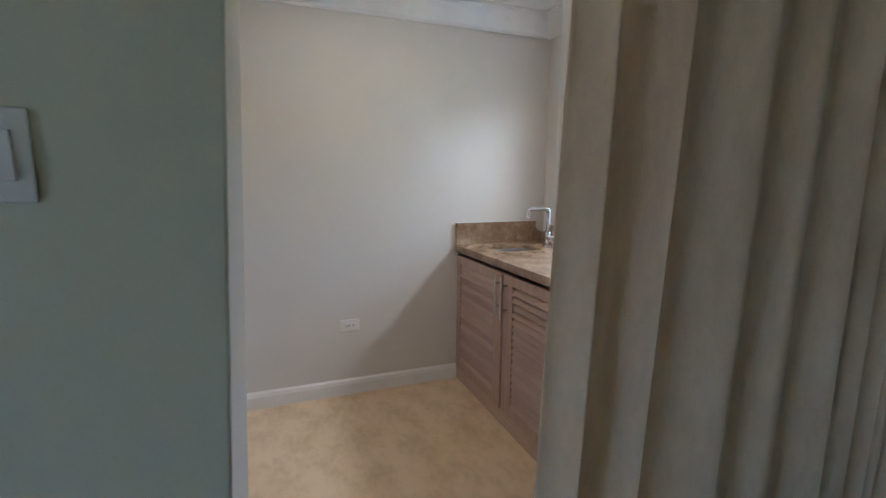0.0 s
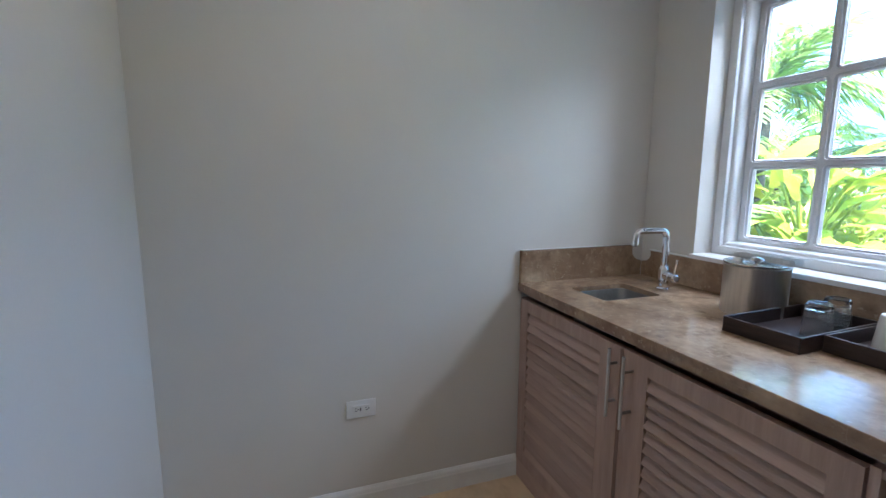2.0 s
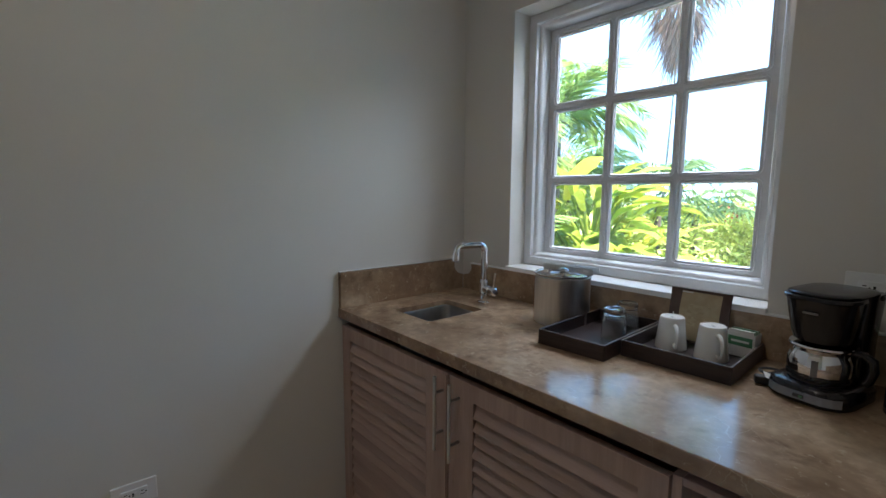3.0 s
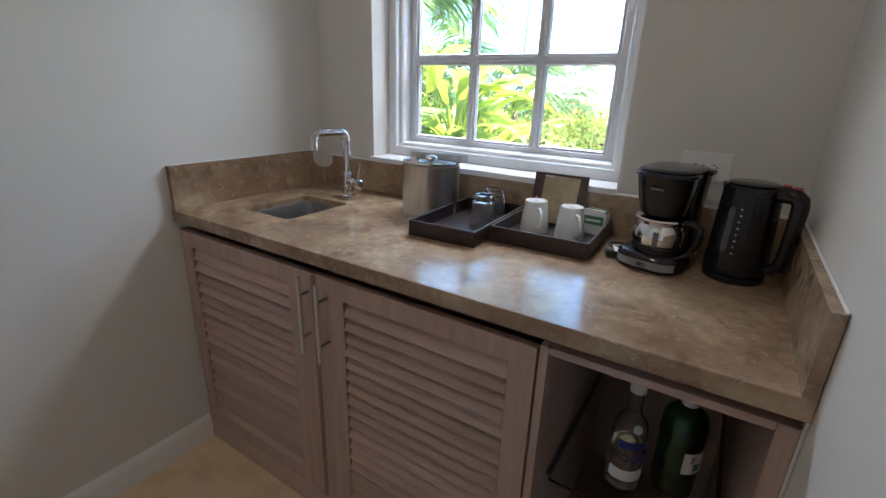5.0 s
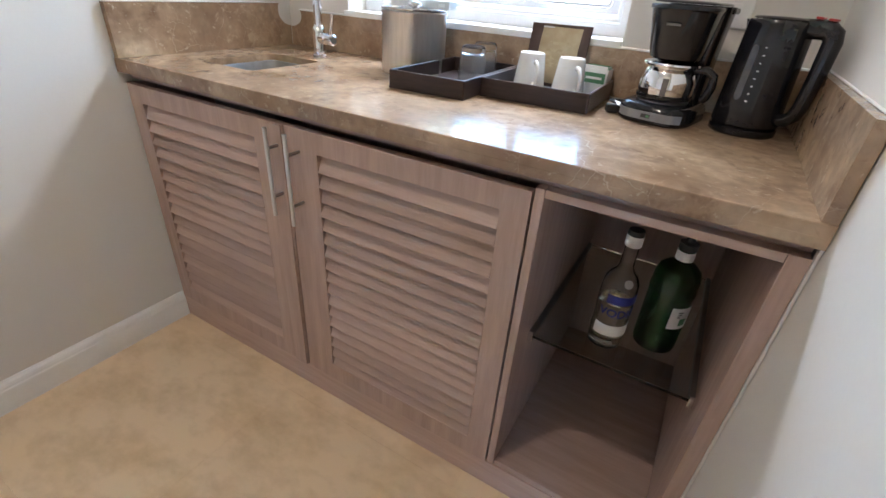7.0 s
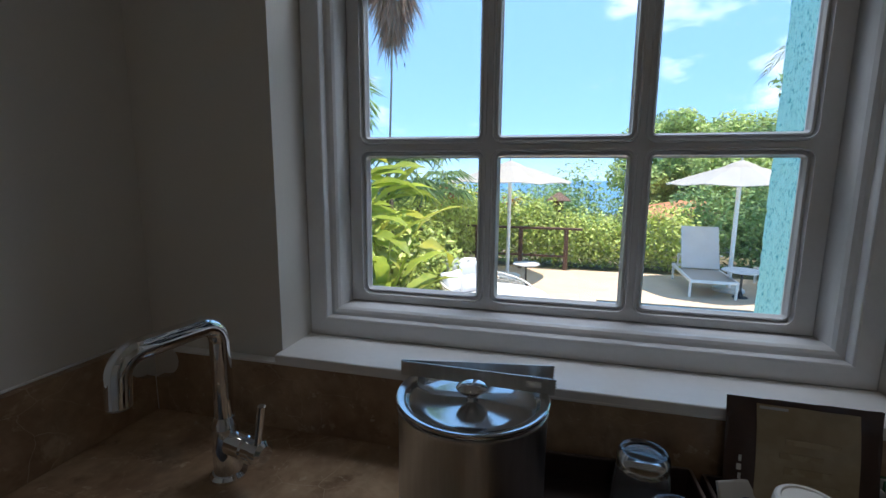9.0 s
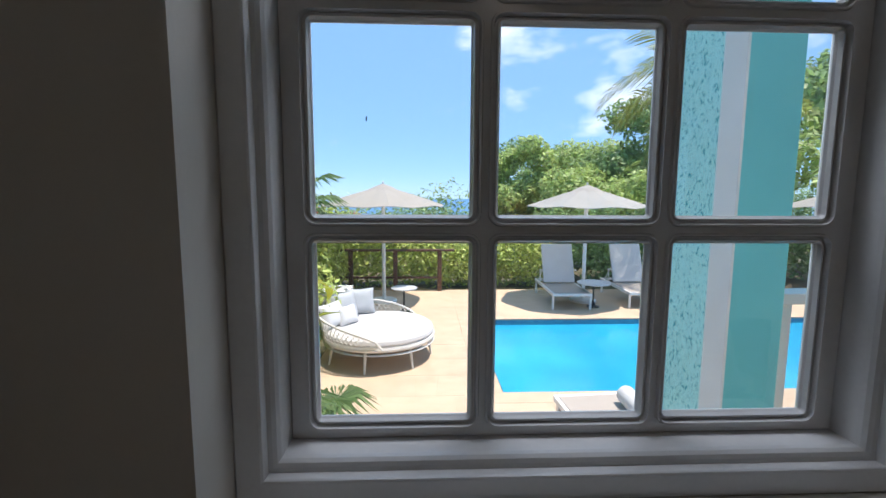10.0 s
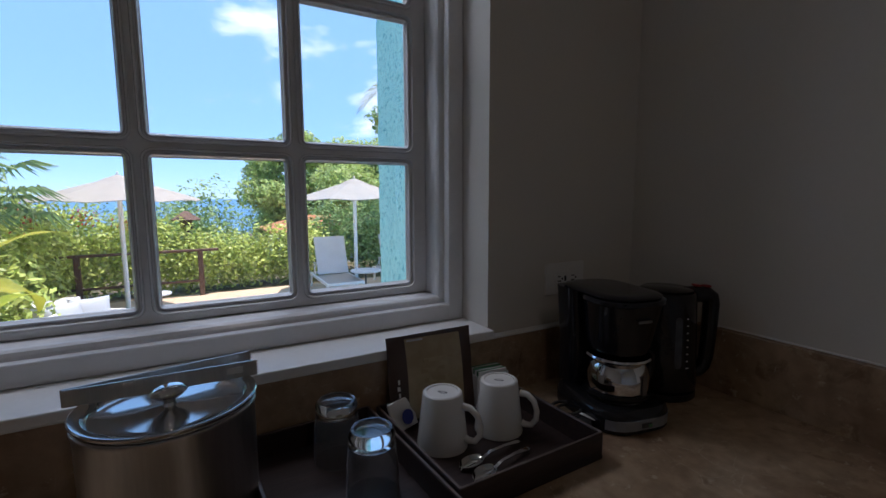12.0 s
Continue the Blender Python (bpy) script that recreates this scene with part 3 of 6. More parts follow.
# ---- window ----
def window():
    at = (0, 0, 0)
    w = thing("window_1", "white painted casement window with nine panes", "window", at, kind="structure")
    # frame: swept section of (inset from the opening, depth)
    prof = [(0, WT - 0.004), (0, 0.100), (0.003, 0.097), (0.0345, 0.097), (0.0375, 0.0985), (0.0385, 0.102), (0.0385, 0.117), (0.0445, 0.118), (0.0500, 0.121), (0.0535, 0.127), (0.0545, 0.134), (0.0545, WT - 0.02), (0.0, WT - 0.004)]
    loops = []
    for i, d in prof:
        loops.append([(OX0 + i, d, OZ0 + i), (OX1 - i, d, OZ0 + i), (OX1 - i, d, OZ1 - i), (OX0 + i, d, OZ1 - i)])
    part("window_frame", loft(loops), "window", w)
    # sash: plate with rounded holes and stepped glazing bars
    sx0, sx1, sz0, sz1 = OX0 + 0.056, OX1 - 0.056, OZ0 + 0.056, OZ1 - 0.056
    pw, ph, bar = 0.2245, 0.2665, 0.042
    cx, cz = 0.7655, 1.5855
    cells = [(cx + (i - 1) * (pw + bar), cz + (j - 1) * (ph + bar)) for j in range(3) for i in range(3)]
    g = 0.0165
    holes = [round_rect(x - pw / 2 - g, x + pw / 2 + g, z - ph / 2 - g, z + ph / 2 + g, 0.020) for x, z in cells]
    bm = plate([(sx0, sz0), (sx1, sz0), (sx1, sz1), (sx0, sz1)], holes, lambda u, v, d: (u, 0.1760 + d, v), 0)
    loft([[(sx0, 0.1760, sz0), (sx1, 0.1760, sz0), (sx1, 0.1760, sz1), (sx0, 0.1760, sz1)], [(sx0, 0.223, sz0), (sx1, 0.223, sz0), (sx1, 0.223, sz1), (sx0, 0.223, sz1)]], bm)
    for x, z in cells:
        lp = []
        for grow, r, d in ((g, 0.020, 0.1760), (0.0150, 0.0185, 0.1705), (0.0122, 0.016, 0.1705), (0.0105, 0.015, 0.1815), (0.0075, 0.012, 0.1815), (0.0066, 0.011, 0.1770), (0.0042, 0.008, 0.1770), (0.0022, 0.005, 0.1845), (0.0, 0.0025, 0.1880), (0.0, 0.0025, 0.1915), (0.005, 0.003, 0.1922)):
            lp.append([(u, d, v) for u, v in round_rect(x - pw / 2 - grow, x + pw / 2 + grow, z - ph / 2 - grow, z + ph / 2 + grow, r)])
        loft(lp, bm)
    bmesh.ops.remove_doubles(bm, verts=bm.verts, dist=0.0004)
    sash = part("sash", bm, "window", w)
    # outer face of the glazing bars
    ob = plate([(sx0, sz0), (sx1, sz0), (sx1, sz1), (sx0, sz1)],
               [round_rect(x - pw / 2 - 0.005, x + pw / 2 + 0.005, z - ph / 2 - 0.005, z + ph / 2 + 0.005, 0.003) for x, z in cells], lambda u, v, d: (u, 0.1930 + d, v), 0.002)
    part("outer_bars", ob, "window", w)
    for x, z in cells:
        p = part("pane", box(x - pw / 2 - 0.004, x + pw / 2 + 0.004, 0.1895, 0.1905, z - ph / 2 - 0.004, z + ph / 2 + 0.004), "pane", sash)
        p.visible_shadow = False
    part("glass_speck", turn(lathe([(0, -0.0045), (0.0008, -0.003), (0.0011, 0), (0.0006, 0.003), (0, 0.0045)], 8, squash=0.3), pose(0.462, 0.1888, 1.589, 0, 6)), "slot", sash, "small dark speck stuck on the glass")
    part("window_sill", box(OX0 - 0.003, OX1 + 0.003, -0.022, 0.099, OZ0 - 0.018, OZ0 + 0.0015, 0.003), "trim", w)
    # exterior architrave
    for a, b, c, d in ((OX0 - 0.09, OX0 + 0.012, OZ0 - 0.09, OZ1 + 0.09), (OX1 - 0.012, OX1 + 0.09, OZ0 - 0.09, OZ1 + 0.09), (OX0 + 0.012, OX1 - 0.012, OZ0 - 0.09, OZ0 + 0.012), (OX0 + 0.012, OX1 - 0.012, OZ1 - 0.012, OZ1 + 0.09)):
        part("architrave", box(a, b, WT + 0.001, WT + 0.035, c, d, 0.004), "white_ext", w)
    return w


window()


# ---- counter and cabinet ----
TOP, CT, FRONT = 0.92, 0.020, -0.675
SX0, SX1, SY0, SY1 = 0.160, 0.382, -0.518, -0.247

ct = thing("countertop", "polished brown marble countertop with an undermount sink cut-out", "countertop", (0.8, -0.34, TOP - 0.037))
slab = plate([(0.002, FRONT), (L - 0.002, FRONT), (L - 0.002, -0.002), (0.002, -0.002)], [round_rect(SX0, SX1, SY0, SY1, 0.02)], lambda u, v, d: (u, v, TOP - d), CT)
edge = [e for e in slab.edges if all(abs(v.co.y - FRONT) < 1e-4 and v.co.z > TOP - 0.001 for v in e.verts) and abs(e.verts[0].co.z - e.verts[1].co.z) < 1e-4 and abs(e.verts[0].co.x - e.verts[1].co.x) > 0.3]
bmesh.ops.bevel(slab, geom=edge, offset=0.0025, segments=2, affect="EDGES", profile=0.5)
part("slab", slab, "marble", ct, at=(0.8, -0.34, TOP - 0.037))
part("edge_strip", box(0.002, L - 0.002, FRONT, FRONT + 0.035, TOP - 0.037, TOP - 0.02005, 0.0003), "marble", ct, at=(0.8, -0.34, TOP - 0.037))

bs = thing("backsplash", "brown marble backsplash strip round the counter", "backsplash", (0.8, -0.01, TOP))
BH = 1.042
# half outline of the rounded cut in the corner: out from the corner, down from the top
NW, ND = 0.056, 0.074
NOTCH = [(0.0, 1.0)] + [(math.sin(radians(a)), 0.32 + 0.68 * math.cos(radians(a))) for a in range(12, 91, 13)] + [(0.98, 0.15), (0.90, 0.0)]


def splash_side(x0, x1, top, with_notch):
    """Strip along y; the far end has a rounded notch."""
    out = [(FRONT + 0.003, TOP + 0.0005), (-0.0225, TOP + 0.0005)]
    if with_notch:
        out += [(-0.0225 - NW * q, top - ND * w) for q, w in NOTCH] + [(FRONT + 0.003, top)]
    else:
        out += [(-0.0225, top), (FRONT + 0.003, top)]
    return plate(out, [], lambda u, v, d: (x0 + d, u, v), x1 - x0)


def splash_back():
    out = [(0.0225, TOP + 0.0005), (L - 0.004, TOP + 0.0005), (L - 0.004, BH)] + [(0.0225 + NW * q, BH - (ND - 0.018) * w) for q, w in reversed(NOTCH)]
    return plate(out, [], lambda u, v, d: (u, -0.0215 + d, v), 0.0195)


o = (0.8, -0.01, TOP)
part("back_strip", splash_back(), "marble", bs, at=o)
part("corner_fill", box(0.002, 0.0222, -0.0222, -0.002, TOP + 0.0005, BH - 0.064), "wall", bs, at=o)
part("side_strip", splash_side(0.002, 0.0215, 1.062, True), "marble", bs, at=o)
part("side_strip", splash_side(L - 0.0215, L - 0.002, 1.056, False), "marble", bs, at=o)
for q in (box(0.068, L - 0.0235, -0.0225, -0.001, BH + 0.0005, BH + 0.005, 0.001), box(0.001, 0.007, FRONT + 0.006, -0.075, 1.0625, 1.0655, 0.001), box(L - 0.006, L - 0.001, FRONT + 0.004, -0.024, 1.0565, 1.0595, 0.001)):
    part("caulk_line", q, "trim", bs, at=o)

sink = thing("sink", "stainless steel undermount sink below the marble", "sink", ((SX0 + SX1) / 2, (SY0 + SY1) / 2, TOP - 0.19))
loops = []
for g, z in ((0.02, TOP - CT - 0.001), (0.001, TOP - CT - 0.001), (-0.001, TOP - CT - 0.006), (-0.008, TOP - 0.165), (-0.03, TOP - 0.183), (-0.085, TOP - 0.187)):
    loops.append([(u, v, z) for u, v in round_rect(SX0 - g, SX1 + g, SY0 - g, SY1 + g, 0.035 if g > -0.05 else 0.02)])
so = ((SX0 + SX1) / 2, (SY0 + SY1) / 2, TOP - 0.19)
part("basin", loft(loops, cap1=True), "basin_steel", sink, smooth=True, at=so)
part("drain", lathe([(0, 0.0055), (0.012, 0.005), (0.03, 0.006), (0.034, 0.0035), (0.036, 0.003)], 24), "chrome", sink, smooth=True)

fx, fy = 0.293, -0.155
fau = thing("faucet", "chrome single-lever faucet with a squared swan neck", "faucet", (fx, fy, TOP))
part("base_ring", lathe([(0.0, 0), (0.027, 0), (0.027, 0.004), (0.0225, 0.008), (0.0, 0.008)], 28), "chrome", fau, smooth=True)
part("body", lathe([(0.0, 0.008), (0.0205, 0.008), (0.0205, 0.082), (0.0185, 0.088), (0.0165, 0.092), (0.0145, 0.098), (0, 0.098)], 28), "chrome", fau, smooth=True)
pts = [(0, 0, 0.09), (0, 0, 0.215)]
for a in range(0, 91, 10):
    pts.append((0, -0.03 + 0.03 * math.cos(radians(a)), 0.215 + 0.03 * math.sin(radians(a))))
pts.append((0, -0.10, 0.2455))
for a in range(0, 86, 10):
    pts.append((0, -0.118 - 0.028 * math.sin(radians(a)), 0.2175 + 0.028 * math.cos(radians(a))))
pts.append((0, -0.148, 0.186))
part("spout", turn(tube(pts, 0.0142, 18), pose(0, 0, 0, 0, 0, -6)), "chrome", fau, smooth=True)
part("aerator", turn(lathe([(0, -0.004), (0.0120, -0.004), (0.0120, 0), (0, 0)], 16), pose(-0.0155, -0.147, 0.187)), "steel_dark", fau)
vb = lathe([(0, 0), (0.018, 0), (0.018, 0.03), (0.0155, 0.033), (0.0155, 0.050), (0.018, 0.052), (0.018, 0.064), (0.012, 0.069), (0, 0.069)], 20)
part("valve", turn(vb, pose(0.014, -0.004, 0.058, 0, 90, -12)), "chrome", fau, smooth=True)
part("lever", tube([(0.066, -0.018, 0.046), (0.072, -0.019, 0.085), (0.081, -0.02, 0.134)], [0.0075, 0.0052, 0.0056], 12), "chrome", fau, smooth=True)

# cabinet
DF, DT = -0.668, 0.022
CB = (0.85, -0.33, 0.0)
cab = thing("cabinet", "washed brown wooden cabinet with louvred doors and an open shelf bay", "cabinet", CB)


def cpart(name, bm, m, parent=None, label="", smooth=False):
    return part(name, bm, m, parent or cab, label, smooth, at=CB)


cpart("plinth", box(0.003, L - 0.014, -0.663, -0.64, 0.0, 0.089, 0.002), "wood_h")
cpart("side_panel", box(0.003, 0.019, -0.660, -0.004, 0.091, 0.853, 0.0015), "wood")
cpart("side_panel", box(1.282, 1.300, -0.664, -0.004, 0.091, 0.862, 0.0015), "wood")
cpart("side_panel", box(1.662, L - 0.006, -0.664, -0.004, 0.091, 0.862, 0.0015), "wood")
cpart("corner_bead", box(L - 0.0055, L - 0.001, -0.667, -0.655, 0.0, 0.882, 0.001), "wall", label="caulked bead at the wall")
cpart("back_panel", box(1.300, 1.662, -0.016, -0.006, 0.1, 0.86), "wood")
cpart("back_panel", box(0.020, 1.281, -0.016, -0.006, 0.1, 0.86), "wood")
cpart("bottom_panel", box(1.3005, 1.6615, -0.661, -0.017, 0.091, 0.109, 0.002), "wood_h")
cpart("bottom_panel", box(0.020, 1.2815, -0.638, -0.017, 0.091, 0.105), "wood_h")
cpart("top_rail", box(1.3005, 1.6615, -0.664, -0.64, 0.846, 0.862, 0.0015), "wood_h")
cpart("recess_rail", box(0.003, L - 0.006, -0.640, -0.622, 0.8625, 0.8825), "wood_h", label="recessed rail under the counter edge")
cpart("centre_stile", box(0.6575, 0.6775, -0.6655, -0.645, 0.091, 0.853, 0.0015), "wood")
for y0 in (-0.60, -0.1):
    cpart("stretcher", box(0.02, L - 0.008, y0 - 0.02, y0 + 0.03, 0.863, 0.8825), "wood_h")


def louvred_door(x0, x1, lx0, lx1, z0=0.093, z1=0.853, lz0=0.152, lz1=0.803, slats=17, split_at=None):
    front, back = DF, DF + DT
    st = cpart("door", plate([(x0, z0), (x1, z0), (x1, z1), (x0, z1)], [[(lx0, lz0), (lx1, lz0), (lx1, lz1), (lx0, lz1)]], lambda u, v, d: (u, front + d, v), DT), "wood", None, "louvred wooden door")
    pitch = (lz1 - lz0) / slats
    sm = bmesh.new()
    box(-(lx1 - lx0) / 2 + 0.0005, (lx1 - lx0) / 2 - 0.0005, -0.0034, 0.0034, -pitch * 0.70, pitch * 0.70, 0.0022, sm, 2)
    me = bpy.data.meshes.new("slat")
    sm.to_mesh(me)
    sm.free()
    me.materials.append(M["wood_h"])
    for k in range(slats):
        s = new("slat", me)
        s.parent = st
        tilt = -22 + random.uniform(-1.5, 1.5)
        if k == slats - 4 and split_at:
            tilt = -33
        if k == slats - 3 and split_at:
            tilt = -13
        s.matrix_basis = pose((lx0 + lx1) / 2 - CB[0], front + 0.0115 - CB[1], lz0 + pitch * (k + 0.5) - CB[2], tilt)
    cpart("door_back", box(lx0 - 0.01, lx1 + 0.01, back + 0.006, back + 0.0085, lz0 - 0.01, lz1 + 0.01), "wood", st)
    return st


def bar_handle(x, z0, z1, door):
    h = cpart("handle", tube([(x, -0.706, z0), (x, -0.706, z1)], 0.0050, 12), "steel", door, "brushed steel bar handle", True)
    for z in (z0 + 0.05, z1 - 0.05):
        part("standoff", turn(tube([(x, -0.701, z), (x, DF + 0.001, z)], 0.0042, 10), Matrix.Translation(-Vector(CB))), "steel_dark", door)
    return h


d1 = louvred_door(0.022, 0.655, 0.077, 0.552)
cpart("astragal", box(0.606, 0.654, DF - 0.007, DF - 0.0005, 0.094, 0.852, 0.002), "wood", d1)
d2 = louvred_door(0.680, 1.278, 0.760, 1.222, split_at=True)
bar_handle(0.640, 0.628, 0.852, d1)
bar_handle(0.703, 0.618, 0.848, d2)

shelf = thing("glass_shelf", "greenish glass shelf on dark metal rails inside the open bay", "shelf", (1.478, -0.33, 0.462))
so = (1.478, -0.33, 0.462)
part("pane", box(1.3075, 1.6485, -0.578, -0.05, 0.4665, 0.4745, 0.001), "shelf_glass", shelf, at=so)
for xa, xb in ((1.3005, 1.3125), (1.6435, 1.6545)):
    part("rail", box(xa, xb, -0.574, -0.05, 0.460, 0.466, 0.001), "steel_dark", shelf, at=so)
    part("rail_lip", box(xa, xb, -0.574, -0.05, 0.475, 0.480, 0.001), "steel_dark", shelf, at=so)
    part("end_cap", box(xa, xb, -0.584, -0.5745, 0.459, 0.481, 0.001), "chrome", shelf, at=so)

SZ = 0.4747
b1 = thing("liquor_bottle", "clear glass vodka bottle with blue print on the glass shelf", "bottle", (1.453, -0.495, SZ), 34)
part("glass_body", lathe([(0, 0.006), (0.031, 0.0), (0.0365, 0.004), (0.0375, 0.012), (0.0375, 0.150), (0.036, 0.166), (0.029, 0.182), (0.0185, 0.194), (0.0152, 0.204), (0.0145, 0.22), (0.0145, 0.27), (0.0125, 0.272), (0.012, 0.21), (0.0155, 0.196), (0.026, 0.181), (0.0335, 0.164), (0.035, 0.148), (0.035, 0.015), (0.029, 0.008), (0, 0.012)], 36), "glass", b1, smooth=True)
part("liquor", lathe([(0, 0.0125), (0.028, 0.009), (0.0346, 0.016), (0.0346, 0.118), (0, 0.118)], 32), "liquor", b1, smooth=True)
part("cap", lathe([(0, 0.288), (0.0155, 0.287), (0.0165, 0.283), (0.0165, 0.262), (0.0148, 0.262)], 24), "black_matt", b1, "dark screw cap", True)
part("neck_seal", lathe([(0.0150, 0.252), (0.0168, 0.252), (0.0170, 0.276), (0.0166, 0.276)], 24), "paper", b1)
part("band_label", arc_label(0.0378, -75, 75, 0.040, 0.068), "paper", b1)
part("medallion", turn(lathe([(0, 0), (0.0095, 0), (0.0095, 0.0015), (0.0075, 0.002), (0.006, 0.0014), (0, 0.0018)], 20), pose(0, -0.0305, 0.174, 60)), "silver", b1)
part("brand_bar", arc_label(0.0379, -56, 56, 0.124, 0.145), "blue_ink", b1)
lettering("VODKA", 0.027, b1, "blue_ink", pose(0, 0, 0.100), 0.0381)
part("script_bar", arc_label(0.0378, -30, 32, 0.088, 0.0905), "gray_ink", b1)
part("script_bar", arc_label(0.0378, -22, 25, 0.081, 0.0825), "gray_ink", b1)

b2 = thing("gin_bottle", "dark green glass spirits bottle with white labels and a black pourer", "bottle", (1.552, -0.435, SZ), 30)
part("glass_body", lathe([(0, 0.006), (0.036, 0.0), (0.044, 0.004), (0.046, 0.014), (0.046, 0.145), (0.0475, 0.150), (0.0475, 0.157), (0.046, 0.163), (0.046, 0.185), (0.041, 0.203), (0.028, 0.215), (0.0175, 0.221), (0.0155, 0.228), (0.0155, 0.252), (0.013, 0.254), (0.013, 0.225), (0.026, 0.212), (0.039, 0.198), (0.0435, 0.18), (0.0435, 0.016), (0.034, 0.008), (0, 0.012)], 36), "green_glass", b2, smooth=True)
part("neck_seal", lathe([(0.0160, 0.226), (0.0178, 0.226), (0.0178, 0.246), (0.0160, 0.246)], 24), "paper", b2)
part("pourer", lathe([(0, 0.278), (0.006, 0.278), (0.008, 0.274), (0.010, 0.268), (0.0185, 0.264), (0.0185, 0.25), (0.0162, 0.248)], 20), "black_matt", b2, "black pourer cap", True)
part("pour_tip", turn(tube([(0.004, 0, 0.272), (0.012, -0.004, 0.292)], [0.006, 0.0045], 10), pose(0, 0, 0)), "steel", b2)
part("front_label", arc_label(0.0463, -14, 50, 0.076, 0.130), "paper", b2)
part("label_print", arc_label(0.0470, 14, 34, 0.085, 0.102), "green_card", b2)
for k in range(3):
    part("label_bar", arc_label(0.0470, 4, 12 + 3 * k, 0.106 + 0.006 * k, 0.109 + 0.006 * k), "gray_ink", b2)


# ---- things on the counter ----
ib = thing("ice_bucket", "brushed stainless steel ice bucket with lid", "ice bucket", (0.668, -0.142, TOP))
part("wall", lathe([(0, 0.002), (0.093, 0.0), (0.096, 0.003), (0.096, 0.160), (0.098, 0.163), (0.098, 0.167), (0.0955, 0.168), (0.093, 0.165), (0.092, 0.012), (0, 0.010)], 48), "steel", ib, smooth=True)
lid = part("lid", lathe([(0.0915, 0.161), (0.0950, 0.169), (0.0990, 0.1735), (0.0992, 0.1755), (0.0975, 0.1768), (0.0885, 0.1757), (0.0868, 0.1745), (0.0835, 0.1675), (0.081, 0.1655), (0.06, 0.1645), (0.03, 0.1655), (0.012, 0.1672), (0, 0.1675)], 96), "lid_steel", ib, "polished steel lid", True)
part("knob", turn(lathe([(0, 0.0), (0.008, 0.0), (0.0065, 0.004), (0.009, 0.008), (0.016, 0.0115), (0.0215, 0.0165), (0.0222, 0.018), (0.0205, 0.0205), (0.014, 0.0245), (0.007, 0.0262), (0, 0.0266)], 40, squash=0.8), pose(0, 0, 0.1673, 0, 0, 30)), "chrome", lid, smooth=True)
tg = thing("ice_tongs", "steel ice tongs with toothed ends, lying on the bucket lid", "tongs", (0.665, -0.102, TOP + 0.176), 4)


def tong_arm(ysign, spread):
    bm = bmesh.new()
    pts = []
    for k in range(15):
        u = k / 14
        x = -0.105 + 0.21 * u
        y = ysign * (0.002 + spread * u)
        pts.append((x, y))
    loops = []
    for x, y in pts:
        loops.append([(x, y - 0.0007, 0), (x, y + 0.0007, 0), (x, y + 0.0007, 0.021), (x, y - 0.0007, 0.021)])
    loft(loops, bm, cap0=True, cap1=True)
    xe, ye = pts[-1]
    for k in range(5):
        z = 0.001 + 0.0041 * k
        vs = [bm.verts.new(p) for p in ((xe, ye - 0.0007, z), (xe, ye - 0.0007, z + 0.0035), (xe + 0.003, ye, z + 0.0017), (xe, ye + 0.0007, z), (xe, ye + 0.0007, z + 0.0035))]
        bm.faces.new((vs[0], vs[1], vs[2]))
        bm.faces.new((vs[4], vs[3], vs[2]))
        bm.faces.new((vs[0], vs[2], vs[3]))
        bm.faces.new((vs[1], vs[4], vs[2]))
    return bm


part("arm", tong_arm(1, 0.020), "steel", tg)
part("arm", tong_arm(-1, 0.020), "steel", tg)
part("bend", loft([[(-0.105 - 0.002 * math.cos(radians(a)), 0.002 * math.sin(radians(a)), z) for z in (0, 0.021)] for a in range(-90, 91, 18)], closed=False), "steel", tg)
for s in (1, -1):
    part("slot_hole", turn(box(-0.010, 0.010, -0.0004, 0.0004, -0.004, 0.004, 0.0), pose(0.078, s * 0.0205 - 0.0008, 0.011, 0, 0, s * 5)), "plastic", tg)


def tray(at, w, d, h, rz, label):
    t = thing("serving_tray", label, "tray", at, rz)
    th = 0.006
    part("bottom", box(-w / 2, w / 2, -d / 2, d / 2, 0, 0.006, 0.002), "tray", t)
    lp = [round_rect(-w / 2 + i, w / 2 - i, -d / 2 + i, d / 2 - i, max(0.001, 0.004 - i * 0.4)) for i in (0, 0, 0.001, th - 0.001, th, th)]
    zs = (0.001, h - 0.001, h, h, h - 0.001, 0.0055)
    part("rim", loft([[(u, v, z) for u, v in l] for l, z in zip(lp, zs)]), "tray", t)
    lp = [round_rect(-w / 2 + i, w / 2 - i, -d / 2 + i, d / 2 - i, 0.003) for i in (0.0012, 0.0012, th - 0.0012, th - 0.0012)]
    part("edge_line", loft([[(u, v, z) for u, v in l] for l, z in zip(lp, (h + 0.0001, h + 0.0007, h + 0.0007, h + 0.0001))]), "tray_edge", t, "paler rim line")
    return t


tray((0.868, -0.215, TOP), 0.214, 0.372, 0.045, 2.5, "dark lacquered wooden tray holding upturned glasses")
tray((1.118, -0.168, TOP), 0.276, 0.276, 0.045, 1.5, "dark lacquered wooden tray holding mugs and sachets")
TZ = TOP + 0.006


